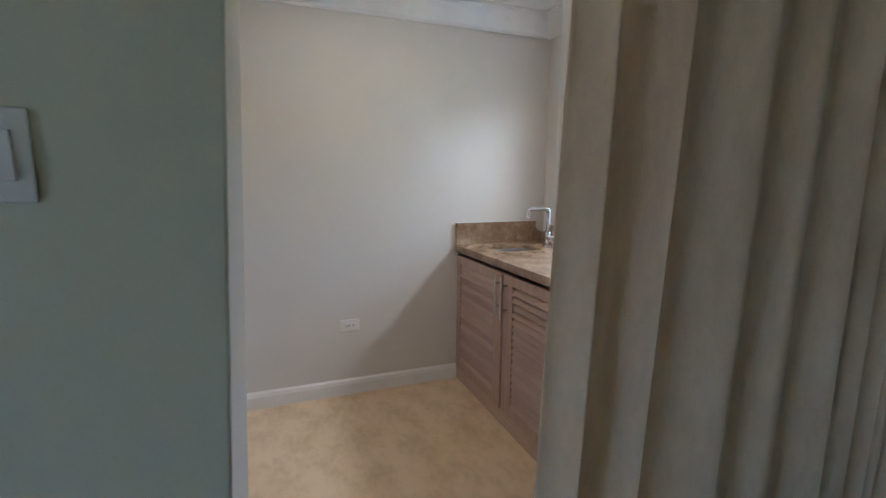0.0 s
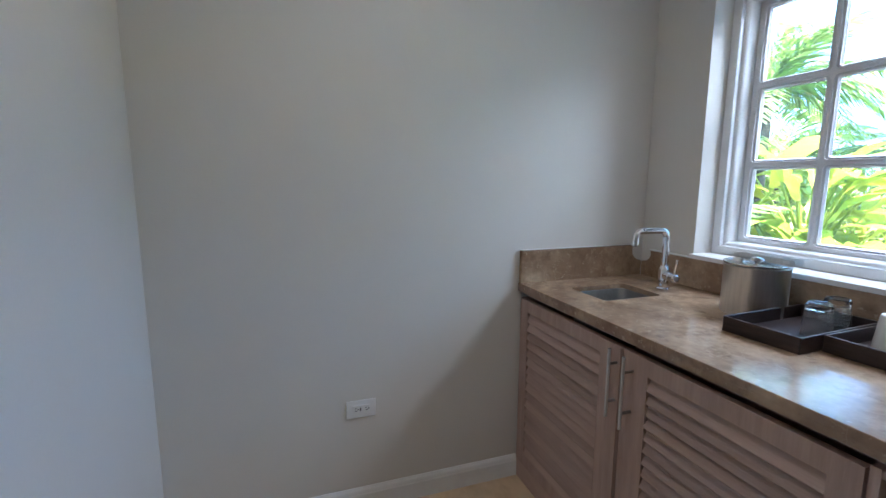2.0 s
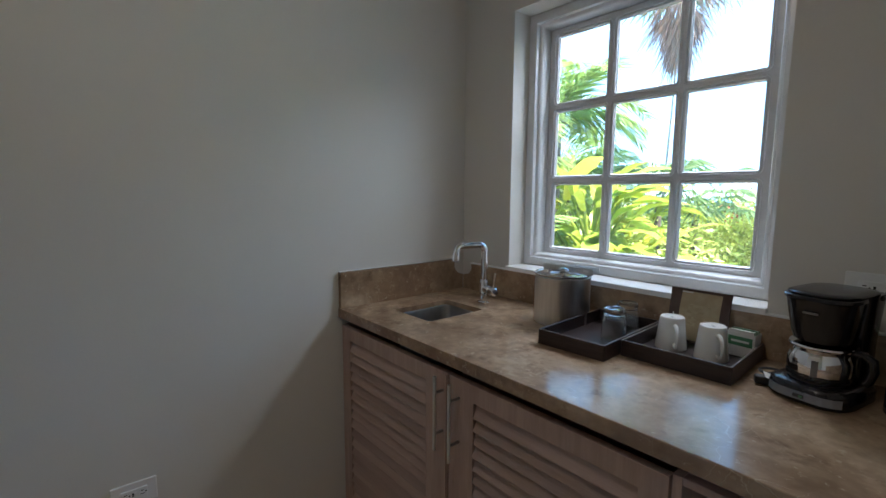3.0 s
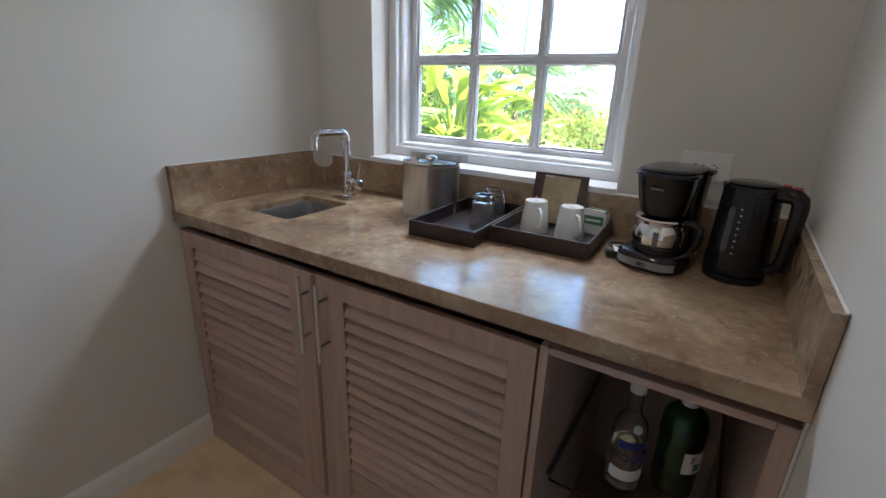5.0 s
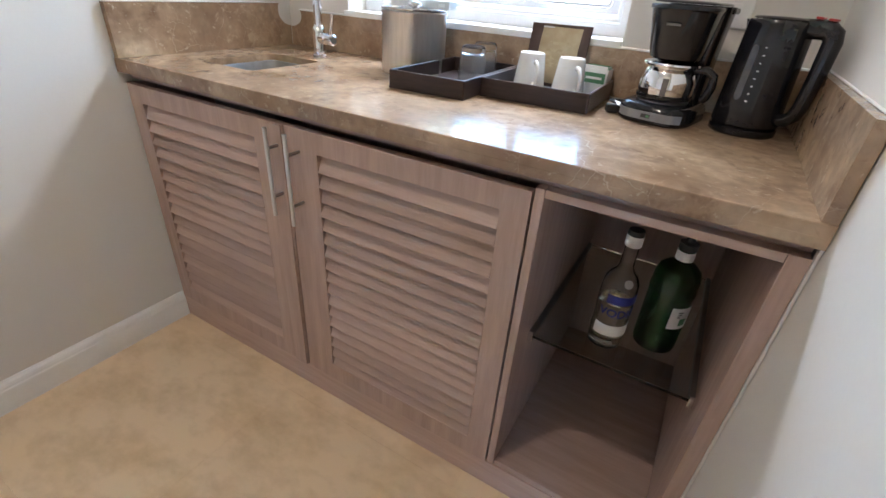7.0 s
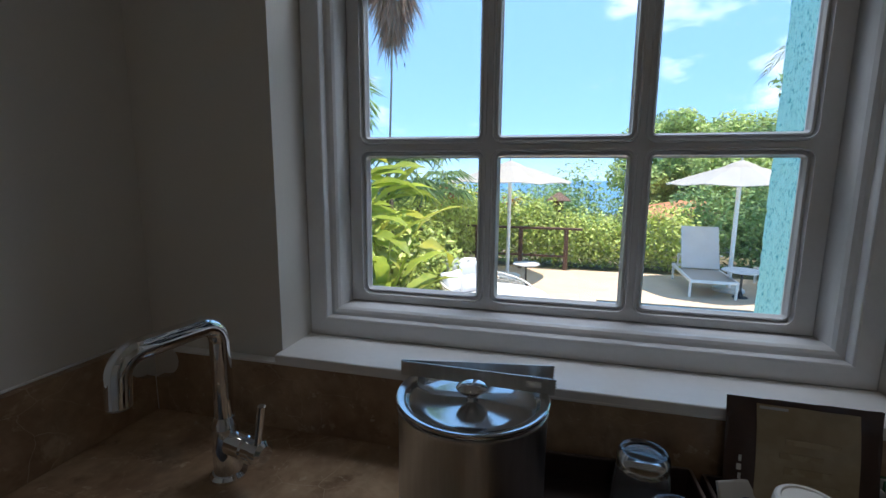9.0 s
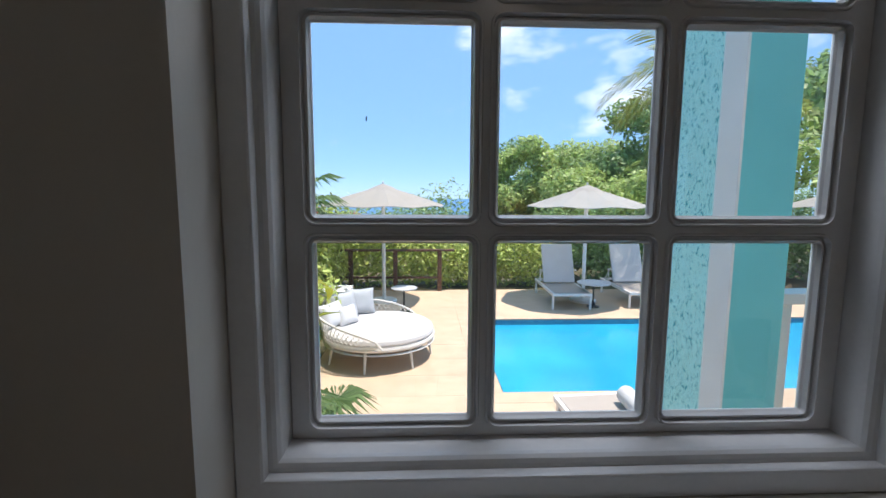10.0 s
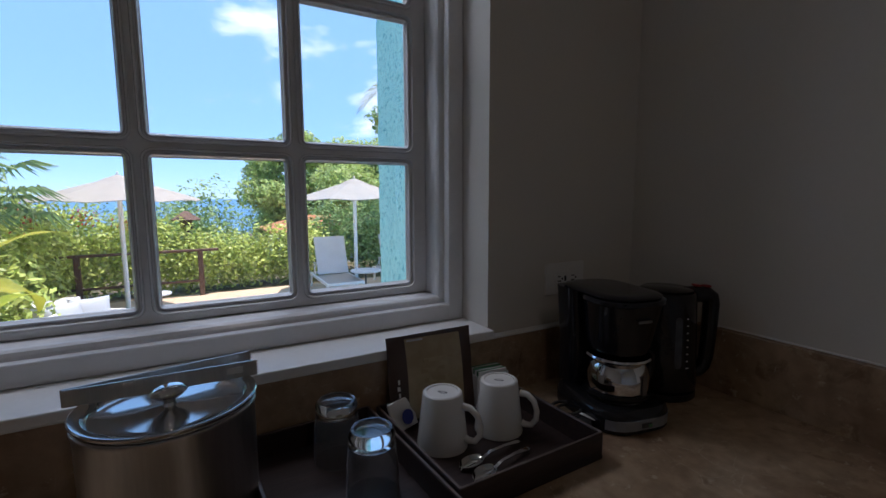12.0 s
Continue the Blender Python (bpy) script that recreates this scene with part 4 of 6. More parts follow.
def tumbler(at, tall=1.12):
    t = thing("glass_tumbler", "clear glass tumbler standing upside down in the dark tray", "glass", at, group="upturned glasses")
    part("wall", turn(lathe([(0.0357, 0.0006), (0.0366, 0.0), (0.0375, 0.0006), (0.0372, 0.02), (0.0352, 0.05), (0.0330, 0.066), (0.0326, 0.067), (0.0308, 0.067), (0.0318, 0.062),
                        (0.0334, 0.05), (0.0354, 0.02), (0.0357, 0.0006)], 40), Matrix.Diagonal((1, 1, tall, 1))), "tumbler", t, smooth=True)
    part("base", turn(lathe([(0, 0.0665), (0.018, 0.0668), (0.0265, 0.0682), (0.0300, 0.0674), (0.0330, 0.0674), (0.0324, 0.0700), (0.0312, 0.0716), (0.0326, 0.0735), (0.0330, 0.0785), (0.0318, 0.0835),
                        (0.0285, 0.0872), (0.0245, 0.0870), (0.0215, 0.0835), (0.012, 0.0822), (0, 0.0820)], 40), Matrix.Diagonal((1, 1, tall, 1))), "glass", t, "thick clear glass base", True)
    return t


tumbler((0.905, -0.205, TZ))
tumbler((0.888, -0.095, TZ))


def mug(at, rz):
    t = thing("mug", "white ceramic mug standing upside down in the dark tray", "mug", at, rz, "upturned mugs")
    part("body", lathe([(0.0405, 0.0), (0.0425, 0.001), (0.043, 0.004), (0.0335, 0.088), (0.0325, 0.0925), (0.030, 0.0945), (0.0265, 0.0945), (0.0255, 0.0925), (0.012, 0.0915), (0, 0.0915), (0, 0.0865), (0.028, 0.085), (0.0395, 0.006), (0.0405, 0.0)], 44), "ceramic", t, smooth=True)
    pts = [(0.037, 0, 0.074), (0.050, 0, 0.073), (0.062, 0, 0.062), (0.067, 0, 0.045), (0.066, 0, 0.03), (0.058, 0, 0.019), (0.047, 0, 0.018), (0.0405, 0, 0.021)]
    part("handle", tube(pts, [0.0062, 0.0056, 0.0052, 0.005, 0.005, 0.0052, 0.0055, 0.006], 14), "ceramic", t, smooth=True)
    part("base_mark", turn(lathe([(0.005, 0), (0.009, 0), (0.009, 0.0003), (0.005, 0.0003)], 20, squash=0.4), pose(0, 0, 0.0917)), "gray_ink", t)
    return t


mug((1.052, -0.145, TZ), -54)
mug((1.163, -0.152, TZ), -50)

pk = thing("coffee_packet", "brown foil coffee packet with a beige label, leaning on the backsplash", "packet", (1.084, -0.060, TZ + 0.001), -3)
bm = bmesh.new()
nx, nz = 12, 10
grid = []
for s in (-1, 1):
    g = []
    for j in range(nz + 1):
        for i in range(nx + 1):
            u, v = i / nx, j / nz
            bulge = 0.010 * math.sin(math.pi * u) ** 0.7 * max(0, math.sin(math.pi * min(1, v * 1.12))) ** 0.6
            wav = 0.0022 * math.sin(u * 19 + s) * math.sin(v * 7)
            g.append(bm.verts.new(((u - 0.5) * 0.172, s * (bulge + 0.0006) + wav * (0.3 + v), v * (0.160 + 0.003 * u))))
    grid.append(g)
    for j in range(nz):
        for i in range(nx):
            a = j * (nx + 1) + i
            bm.faces.new((g[a], g[a + 1], g[a + nx + 2], g[a + nx + 1]))
part("pouch", turn(bm, pose(0, 0, 0, -9)), "brown_foil", pk, smooth=True)
lb = bmesh.new()
g = []
for j in range(7):
    for i in range(9):
        u, v = 0.20 + 0.66 * i / 8, 0.05 + 0.915 * j / 6
        bulge = 0.010 * math.sin(math.pi * u) ** 0.7 * max(0, math.sin(math.pi * min(1, v * 1.12))) ** 0.6
        wav = 0.0022 * math.sin(u * 19 - 1) * math.sin(v * 7)
        g.append(lb.verts.new(((u - 0.5) * 0.172, -(bulge + 0.002) + wav * (0.3 + v), v * 0.160)))
for j in range(6):
    for i in range(8):
        a = j * 9 + i
        lb.faces.new((g[a], g[a + 1], g[a + 10], g[a + 9]))
part("label", turn(lb, pose(0, 0, 0, -9)), "beige", pk, "beige printed label", True)
for k in range(4):
    part("print_bar", turn(box(-0.030 + 0.006 * (k % 2), 0.036 - 0.009 * (k % 3), -0.0128, -0.0120, 0.052 + 0.019 * k, 0.062 + 0.018 * k), pose(0.003, -0.001, 0, -9)), "tan_print", pk)

for k in range(4):
    part("script_mark", turn(box(-0.0745 + 0.002 * (k % 2), -0.069, -0.0062, -0.0056, 0.040 + 0.012 * k, 0.048 + 0.012 * k), pose(0.002, -0.001, 0, -9)), "paper", pk, "small pale script")
part("silver_strip", turn(box(-0.052, -0.020, -0.0075, -0.0068, 0.150, 0.1535), pose(0.002, -0.001, 0, -9, 0, 0)), "silver", pk, "thin silver strip near the packet's top left")

tb = thing("tea_box", "small open box of tea sachets with green and white print", "tea box", (1.209, -0.052, TZ), -4)
part("box", loft([[(u, v, z) for u, v in round_rect(-0.036 + i, 0.036 - i, -0.022 + i, 0.022 - i, 0.0015)] for i, z in ((0, 0), (0, 0.066), (0.0012, 0.066), (0.0012, 0.002))], cap0=True, cap1=True), "paper", tb)
for k in range(6):
    part("sachet", turn(box(-0.031, 0.031, -0.0016, 0.0016, 0.003, 0.074 - 0.001 * (k % 3)), pose(0.0005 * (k % 2), -0.015 + 0.006 * k, 0, 3 - k)), "green_card" if k % 2 else "paper", tb)
part("print_panel", box(-0.030, 0.030, -0.0229, -0.0222, 0.030, 0.056), "green_card", tb)
part("print_bar", box(-0.022, 0.022, -0.0236, -0.0230, 0.040, 0.046), "paper", tb)

sa = thing("sugar_sachet", "white and blue paper sachet in the tray", "sachet", (1.018, -0.075, TZ + 0.004), 20)
part("pouch", turn(box(-0.028, 0.028, -0.003, 0.003, 0, 0.052, 0.002), pose(0, 0, 0, -22)), "paper", sa)
part("print_mark", turn(lathe([(0, 0), (0.013, 0), (0.013, 0.0008), (0, 0.0008)], 20), pose(0, -0.0035, 0.024, 68)), "blue_ink", sa)


def spoon(at, rz):
    t = thing("teaspoon", "steel teaspoon lying in the dark tray", "spoon", at, rz, "teaspoons")
    bm = bmesh.new()
    loops = []
    for k in range(13):
        u = k / 12
        x = 0.045 * (u - 0.5) * 2 * 0.5
        wdt = max(0.0012, 0.0145 * math.sin(math.pi * (0.04 + 0.92 * u)) ** 0.6)
        loops.append([(x, wdt * q, 0.002 + 0.006 * (abs(q) ** 2) + 0.002 * u) for q in (-1, -0.6, -0.2, 0.2, 0.6, 1)] + [(x, wdt * q, 0.001 + 0.006 * (abs(q) ** 2) + 0.002 * u) for q in (1, 0.6, 0.2, -0.2, -0.6, -1)])
    loft(loops, bm, cap0=True, cap1=True)
    part("bowl", bm, "chrome", t, smooth=True)
    hb = bmesh.new()
    loft([[(x, -w_, z), (x, w_, z), (x, w_, z + 0.0016), (x, -w_, z + 0.0016)] for x, w_, z in ((0.021, 0.003, 0.004), (0.04, 0.0026, 0.009), (0.07, 0.003, 0.008), (0.10, 0.0048, 0.004), (0.106, 0.003, 0.0035))], hb, cap0=True, cap1=True)
    part("handle", hb, "chrome", t, smooth=True)
    return t


spoon((1.06, -0.222, TZ), 8)
spoon((1.062, -0.254, TZ), 12)

# coffee maker
cm = thing("coffee_maker", "black drip coffee maker with a reflective carafe", "coffee maker", (1.411, -0.165, TOP), -12)
part("base", loft([[(u, v, z) for u, v in round_rect(-0.080 + i, 0.080 - i, -0.125 + i, 0.075 - i, 0.055 - i)] for i, z in ((0.004, 0), (0, 0.004), (0, 0.026), (0.004, 0.036), (0.012, 0.041))], cap0=True, cap1=True), "black", cm, smooth=True)
part("hot_plate", lathe([(0, 0.0415), (0.052, 0.0415), (0.055, 0.044), (0.055, 0.0455), (0.0, 0.0455)], 32, center=(0, -0.045, 0)), "steel_dark", cm, smooth=True)
part("switch_panel", loft([[(u, v - 0.0012, z) for u, v in round_rect(-0.0795, 0.0795, -0.125, 0.075, 0.055)[14:22]] + [(u, v + 0.003, z) for u, v in reversed(round_rect(-0.0795, 0.0795, -0.125, 0.075, 0.055)[14:22])] for z in (0.009, 0.027)], cap0=True, cap1=True), "panel", cm, "silver-grey switch panel")
part("power_switch", turn(box(-0.010, 0.010, -0.003, 0.001, -0.004, 0.004, 0.0012), pose(0, -0.1275, 0.018, -8)), "black_matt", cm)
part("power_light", turn(box(0.002, 0.009, -0.0042, -0.0028, -0.0025, 0.0025, 0.0005), pose(0, -0.1275, 0.018, -8)), "green_card", cm, "small green power light")
part("tank", loft([[(u, v, z) for u, v in round_rect(-0.060 - i, 0.060 + i, 0.012, 0.078 + i * 0.5, 0.02)] for i, z in ((0, 0.0412), (0, 0.13), (0.006, 0.232), (0.007, 0.238))], cap0=True, cap1=True), "black", cm, smooth=True)
part("filter_basket", loft([[(u, v, z) for u, v in round_rect(-0.050 - i, 0.050 + i, -0.098 - i, 0.0115, 0.048)] for i, z in ((-0.004, 0.131), (0, 0.134), (0.004, 0.150), (0.015, 0.225), (0.018, 0.228), (0.018, 0.234), (0.016, 0.236))], cap0=True, cap1=True), "black", cm, smooth=True)
part("top_lid", loft([[(u, v, z) for u, v in round_rect(-0.064 + i, 0.064 - i, -0.111 + i, 0.081 - i, 0.05 - i)] for i, z in ((0, 0.2385), (0, 0.2415), (0.004, 0.2435), (0.018, 0.2445))], cap0=True, cap1=True), "black", cm, smooth=True)
part("pour_corner", turn(box(-0.012, 0.006, -0.02, 0.02, -0.012, 0.0, 0.003), pose(0.064, 0.058, 0.2365, 0, -4)), "black", cm)
part("logo_mark", turn(box(-0.014, 0.014, -0.001, 0.001, -0.0022, 0.0022), pose(0, -0.1120, 0.200, -8)), "gray_ink", cm)
car = part("carafe", lathe([(0, 0.046), (0.046, 0.046), (0.055, 0.051), (0.0585, 0.064), (0.0585, 0.088), (0.052, 0.106), (0.046, 0.113), (0.047, 0.117)], 14, center=(0, -0.045, 0)), "chrome", cm, "mirror-like carafe", True)
part("collar", lathe([(0.044, 0.1165), (0.058, 0.1175), (0.060, 0.121), (0.058, 0.1245), (0.0, 0.1285)], 40, center=(0, -0.045, 0)), "chrome", car, smooth=True)
part("band", lathe([(0.056, 0.051), (0.0592, 0.051), (0.0596, 0.058), (0.0572, 0.058)], 40, center=(0, -0.045, 0)), "black", car, smooth=True)
part("carafe_handle", turn(tube([(0.05, 0, 0.116), (0.072, 0, 0.116), (0.088, 0, 0.106), (0.090, 0, 0.085), (0.084, 0, 0.062), (0.078, 0, 0.055)], 0.0095, 12), pose(0, -0.045, 0, 0, 0, 8)), "black", car, smooth=True)
part("level_print", turn(box(-0.006, 0.006, -0.0006, 0.0006, -0.018, 0.018), pose(0.014, -0.1025, 0.078, 0, 0, 14)), "gray_ink", car)

# kettle
kt = thing("electric_kettle", "black plastic electric kettle with a clear level window and red switch", "kettle", (1.575, -0.185, TOP), -28)
part("power_base", lathe([(0, 0), (0.063, 0), (0.0655, 0.003), (0.0655, 0.015), (0.0615, 0.018), (0, 0.018)], 40), "black", kt, smooth=True)
body = part("body", lathe([(0, 0.0185), (0.0615, 0.0185), (0.0655, 0.022), (0.0655, 0.03), (0.0590, 0.205), (0.0590, 0.216), (0.056, 0.222), (0, 0.224)], 44), "black", kt, smooth=True)
part("lid", lathe([(0.0, 0.2245), (0.051, 0.2235), (0.052, 0.2255), (0.048, 0.228), (0.0, 0.2295)], 40), "black", kt, smooth=True)
part("spout", turn(loft([[(-0.016, 0, 0), (0.016, 0, 0), (0, -0.0001, -0.05)], [(-0.009, -0.010, 0.002), (0.009, -0.010, 0.002), (0, -0.002, -0.045)]], cap0=True, cap1=True), pose(-0.056, 0, 0.218, 0, 0, -90)), "black", kt)
part("handle", tube([(0.040, 0, 0.211), (0.070, 0, 0.2125), (0.086, 0, 0.2115), (0.0955, 0, 0.205), (0.0985, 0, 0.192), (0.098, 0, 0.15), (0.0965, 0, 0.11), (0.094, 0, 0.075), (0.089, 0, 0.055), (0.078, 0, 0.044), (0.058, 0, 0.040)], [0.018, 0.018, 0.0178, 0.0172, 0.0165, 0.0158, 0.015, 0.0145, 0.014, 0.0135, 0.013], 16), "black", kt, smooth=True)
for xx in (0.064, 0.086):
    part("rocker_switch", turn(box(-0.007, 0.007, -0.008, 0.008, 0, 0.004, 0.0015), pose(xx, 0, 0.2295 if xx < 0.08 else 0.228, 0, 4)), "red", kt, "red rocker switch")
gw = bmesh.new()
loft([[((0.0659 - (z - 0.03) * 0.0371) * math.sin(radians(a * w_)), -(0.0659 - (z - 0.03) * 0.0371) * math.cos(radians(a * w_)), z) for a in (-6.5, -3, 0, 3, 6.5)] for z, w_ in ((0.072, 0.3), (0.075, 0.75), (0.080, 1), (0.13, 1), (0.170, 1), (0.175, 0.75), (0.178, 0.3))], gw, closed=False)
part("level_window", turn(gw, pose(0, 0, 0, 0, 0, -2)), "smoke", kt, "smoky clear level window", True)
for k in range(8):
    z = 0.072 + 0.0145 * k
    r = 0.0660 - (z - 0.03) * 0.0371
    part("level_mark", arc_label(r, 14, 17 if k % 2 else 18, z, z + 0.0016, 2), "paper", kt)

# cord of the coffee maker
cord = thing("power_cord", "black power cord with a white tag, coiled beside the coffee maker", "cord", (1.31, -0.2, TOP))
cp = [(0.02 + 0.028 * math.cos(a) - 0.002 * a, 0.03 + 0.03 * math.sin(a), 0.004 + 0.0015 * a) for a in [0.35 * k for k in range(34)]]
part("cable", tube(cp, 0.0032, 8), "black_matt", cord, smooth=True)
part("plug", turn(box(-0.012, 0.016, -0.011, 0.011, 0, 0.02, 0.004), pose(-0.012, -0.025, 0.0005, 0, 0, 25)), "black_matt", cord)
part("tag", turn(box(-0.010, 0.010, -0.014, 0.014, 0, 0.0007), pose(0.004, -0.02, 0.021, 12, 18, 30)), "paper", cord)

# unseen recessed lamp, added as warm fill to lift the alcove
cl_t = thing("added_fill_light", "unseen recessed warm fill light with a white ring, added to lift the alcove", "ceiling light", (0.92, -1.28, CEIL))
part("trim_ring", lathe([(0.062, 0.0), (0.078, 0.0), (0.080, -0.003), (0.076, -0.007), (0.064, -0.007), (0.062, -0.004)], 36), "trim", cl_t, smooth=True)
dl = bpy.data.lights.new("fill_lamp", "AREA")
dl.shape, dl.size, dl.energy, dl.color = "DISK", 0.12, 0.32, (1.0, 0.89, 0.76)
dl_o = new("fill_lamp", dl)
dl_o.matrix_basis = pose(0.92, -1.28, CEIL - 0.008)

# curtain in the room, beside the opening
cu_t = thing("curtain", "cream linen curtain hanging in deep folds beside the opening", "curtain", (2.1, -0.8, 0.0))
bm = bmesh.new()
loops = []
ZS = [0.012, 0.4, 0.9, 1.4, 1.9, 2.3, 2.58]
N = 300
for z in ZS:
    row = []
    for k in range(N + 1):
        u = k / N
        yy = -1.335 + 1.25 * u
        ph = u * 11.8 + 0.55 * math.sin(u * 6.5 + 0.8) + 0.12 * math.sin(u * 31) - 0.75
        s = math.sin(ph * 2 * math.pi * 0.72) + 0.14 * math.sin(ph * 2 * math.pi * 1.31 + 1)
        amp = 0.036 * (0.75 + 0.25 * (1 - z / 2.6)) * (0.72 + 0.28 * math.sin(u * 23 + 0.5 * z))
        lean = 0.04 * (z - 1.24) + 0.02 * (z - 1.3) * math.sin(u * 7)
        row.append((2.095 + amp * s - 2.1, yy + 0.02 * math.cos(ph * 2 * math.pi * 0.72) + lean + 0.8, z))
    loops.append(row)
loft(loops, bm, closed=False)
cloth = part("cloth", bm, "curtain", cu_t, smooth=True)
sol = cloth.modifiers.new("thickness", "SOLIDIFY")
sol.thickness = 0.002
part("track", box(-0.025, 0.025, -0.7, 0.79, 2.585, 2.6195, 0.003), "trim", cu_t)
part("hem", box(-0.001, 0.001, -0.55, -0.548, 0.01, 0.05), "curtain", cu_t)


# ---- outdoors: ground, terrace, pool ----
ZG = -0.80
PX0, PX1, PY0, PY1 = 1.48, 9.2, 4.56, 7.72      # pool


def ground():
    """One sheet with the pool cut out; past the garden it falls away to the sea."""
    bm = bmesh.new()
    xs = [-400, -120, -40, -12, -4, PX0, PX1, 14, 40, 120, 400]
    ys = [-60, -20, -8, 0.4, PY0, PY1, 11.6, 14, 20, 40, 90, 200, 420]

    def height(x, y):
        d = max(0, y - 14)
        return ZG - 0.06 - min(d * 0.11, 30) - (0.4 * math.sin(x * 0.13) if d > 20 else 0)
    vs = {(x, y): bm.verts.new((x, y, height(x, y))) for x in xs for y in ys}
    for i in range(len(xs) - 1):
        for j in range(len(ys) - 1):
            if xs[i] == PX0 and ys[j] == PY0:
                continue
            bm.faces.new((vs[xs[i], ys[j]], vs[xs[i + 1], ys[j]], vs[xs[i + 1], ys[j + 1]], vs[xs[i], ys[j + 1]]))
    return structure("ground", bm, "soil", "garden soil and grassy slope", "ground")


ground()
structure("sea", box(-4000, 4000, 300, 6000, -34, -31.5), "sea", "deep blue sea at the horizon", "water")

pool = thing("swimming_pool", "swimming pool with blue water and a mosaic waterline", "pool", (PX0, PY0, -1.9), kind="structure")
po = (PX0, PY0, -1.9)
part("shell", loft([[(u, v, z) for u, v in ((PX0 - i, PY0 - i), (PX1 + i, PY0 - i), (PX1 + i, PY1 + i), (PX0 - i, PY1 + i))] for i, z in ((0.1, ZG - 0.062), (0, ZG - 0.062), (0, -1.9))], cap1=True), "pool_tile", pool, at=po)
part("mosaic_band", loft([[(u, v, z) for u, v in ((PX0 + i, PY0 + i), (PX1 - i, PY0 + i), (PX1 - i, PY1 - i), (PX0 + i, PY1 - i))] for i, z in ((0.012, ZG - 0.02), (0.012, ZG - 0.2))]), "pool_band", pool, at=po)
part("water_surface", box(PX0 + 0.013, PX1 - 0.013, PY0 + 0.013, PY1 - 0.013, ZG - 0.3, ZG - 0.11), "water", pool, at=po)
part("step", box(PX0 + 0.1, PX1 - 0.1, PY1 - 0.5, PY1 - 0.02, -1.5, ZG - 0.35), "pool_tile", pool, at=po)

# white corner column with a rough turquoise flank
col = thing("porch_column", "turquoise stucco porch column with a white corner band", "column", (1.86, 1.54, ZG))
co_ = (1.86, 1.54, ZG)
bm = bmesh.new()
nyy, nzz = 46, 150
gv = []
for j in range(nzz + 1):
    for i in range(nyy + 1):
        y, z = 1.354 + 0.506 * i / nyy, ZG + 4.2 * j / nzz
        nn = noise.noise(Vector((y * 22, z * 17, 3.1))) + 0.5 * noise.noise(Vector((y * 60, z * 48, 7.7)))
        gv.append(bm.verts.new((1.750 - 0.016 * max(0.0, min(0.35, nn + 0.32)), y, z)))
for j in range(nzz):
    for i in range(nyy):
        a = j * (nyy + 1) + i
        bm.faces.new((gv[a], gv[a + 1], gv[a + nyy + 2], gv[a + nyy + 1]))
part("stucco_face", bm, "stucco", col, "rough trowelled turquoise stucco with pit shade in its colour", True, at=co_)
part("core", box(1.753, 1.975, 1.222, 1.86, ZG, ZG + 4.2, 0.004), "teal", col, at=co_)
part("corner_band", box(1.741, 1.7525, 1.216, 1.353, ZG, ZG + 4.2, 0.002), "white_ext", col, at=co_)
structure("porch_beam", box(1.9755, 6.5, 1.25, 1.52, 2.36, 2.9, 0.01), "white_ext", "pale porch beam", "beam")
structure("porch_floor", box(1.9755, 6.6, 0.262, 1.55, ZG, 0.0, 0.01), "paving", "raised stone porch floor", "floor")
rail = thing("porch_railing", "white painted porch railing with thin wire balusters", "railing", (2.3, 1.6, 0.0))
ro_ = (2.3, 1.6, 0.0)
part("newel_post", box(2.06, 2.15, 1.38, 1.47, 0.0005, 1.02, 0.006), "white_ext", rail, at=ro_)
part("newel_post", box(3.60, 3.70, 1.38, 1.47, 0.0005, 1.02, 0.006), "white_ext", rail, at=ro_)
part("top_rail", box(2.03, 3.75, 1.365, 1.485, 1.0205, 1.07, 0.006), "white_ext", rail, at=ro_)
part("bottom_rail", box(2.1505, 3.5995, 1.40, 1.45, 0.08, 0.14, 0.004), "white_ext", rail, at=ro_)
for k in range(7):
    x = 2.25 + 0.18 * k
    part("baluster", tube([(x, 1.425, 0.139), (x, 1.425, 1.021)], 0.005, 8), "steel_dark", rail, at=ro_)


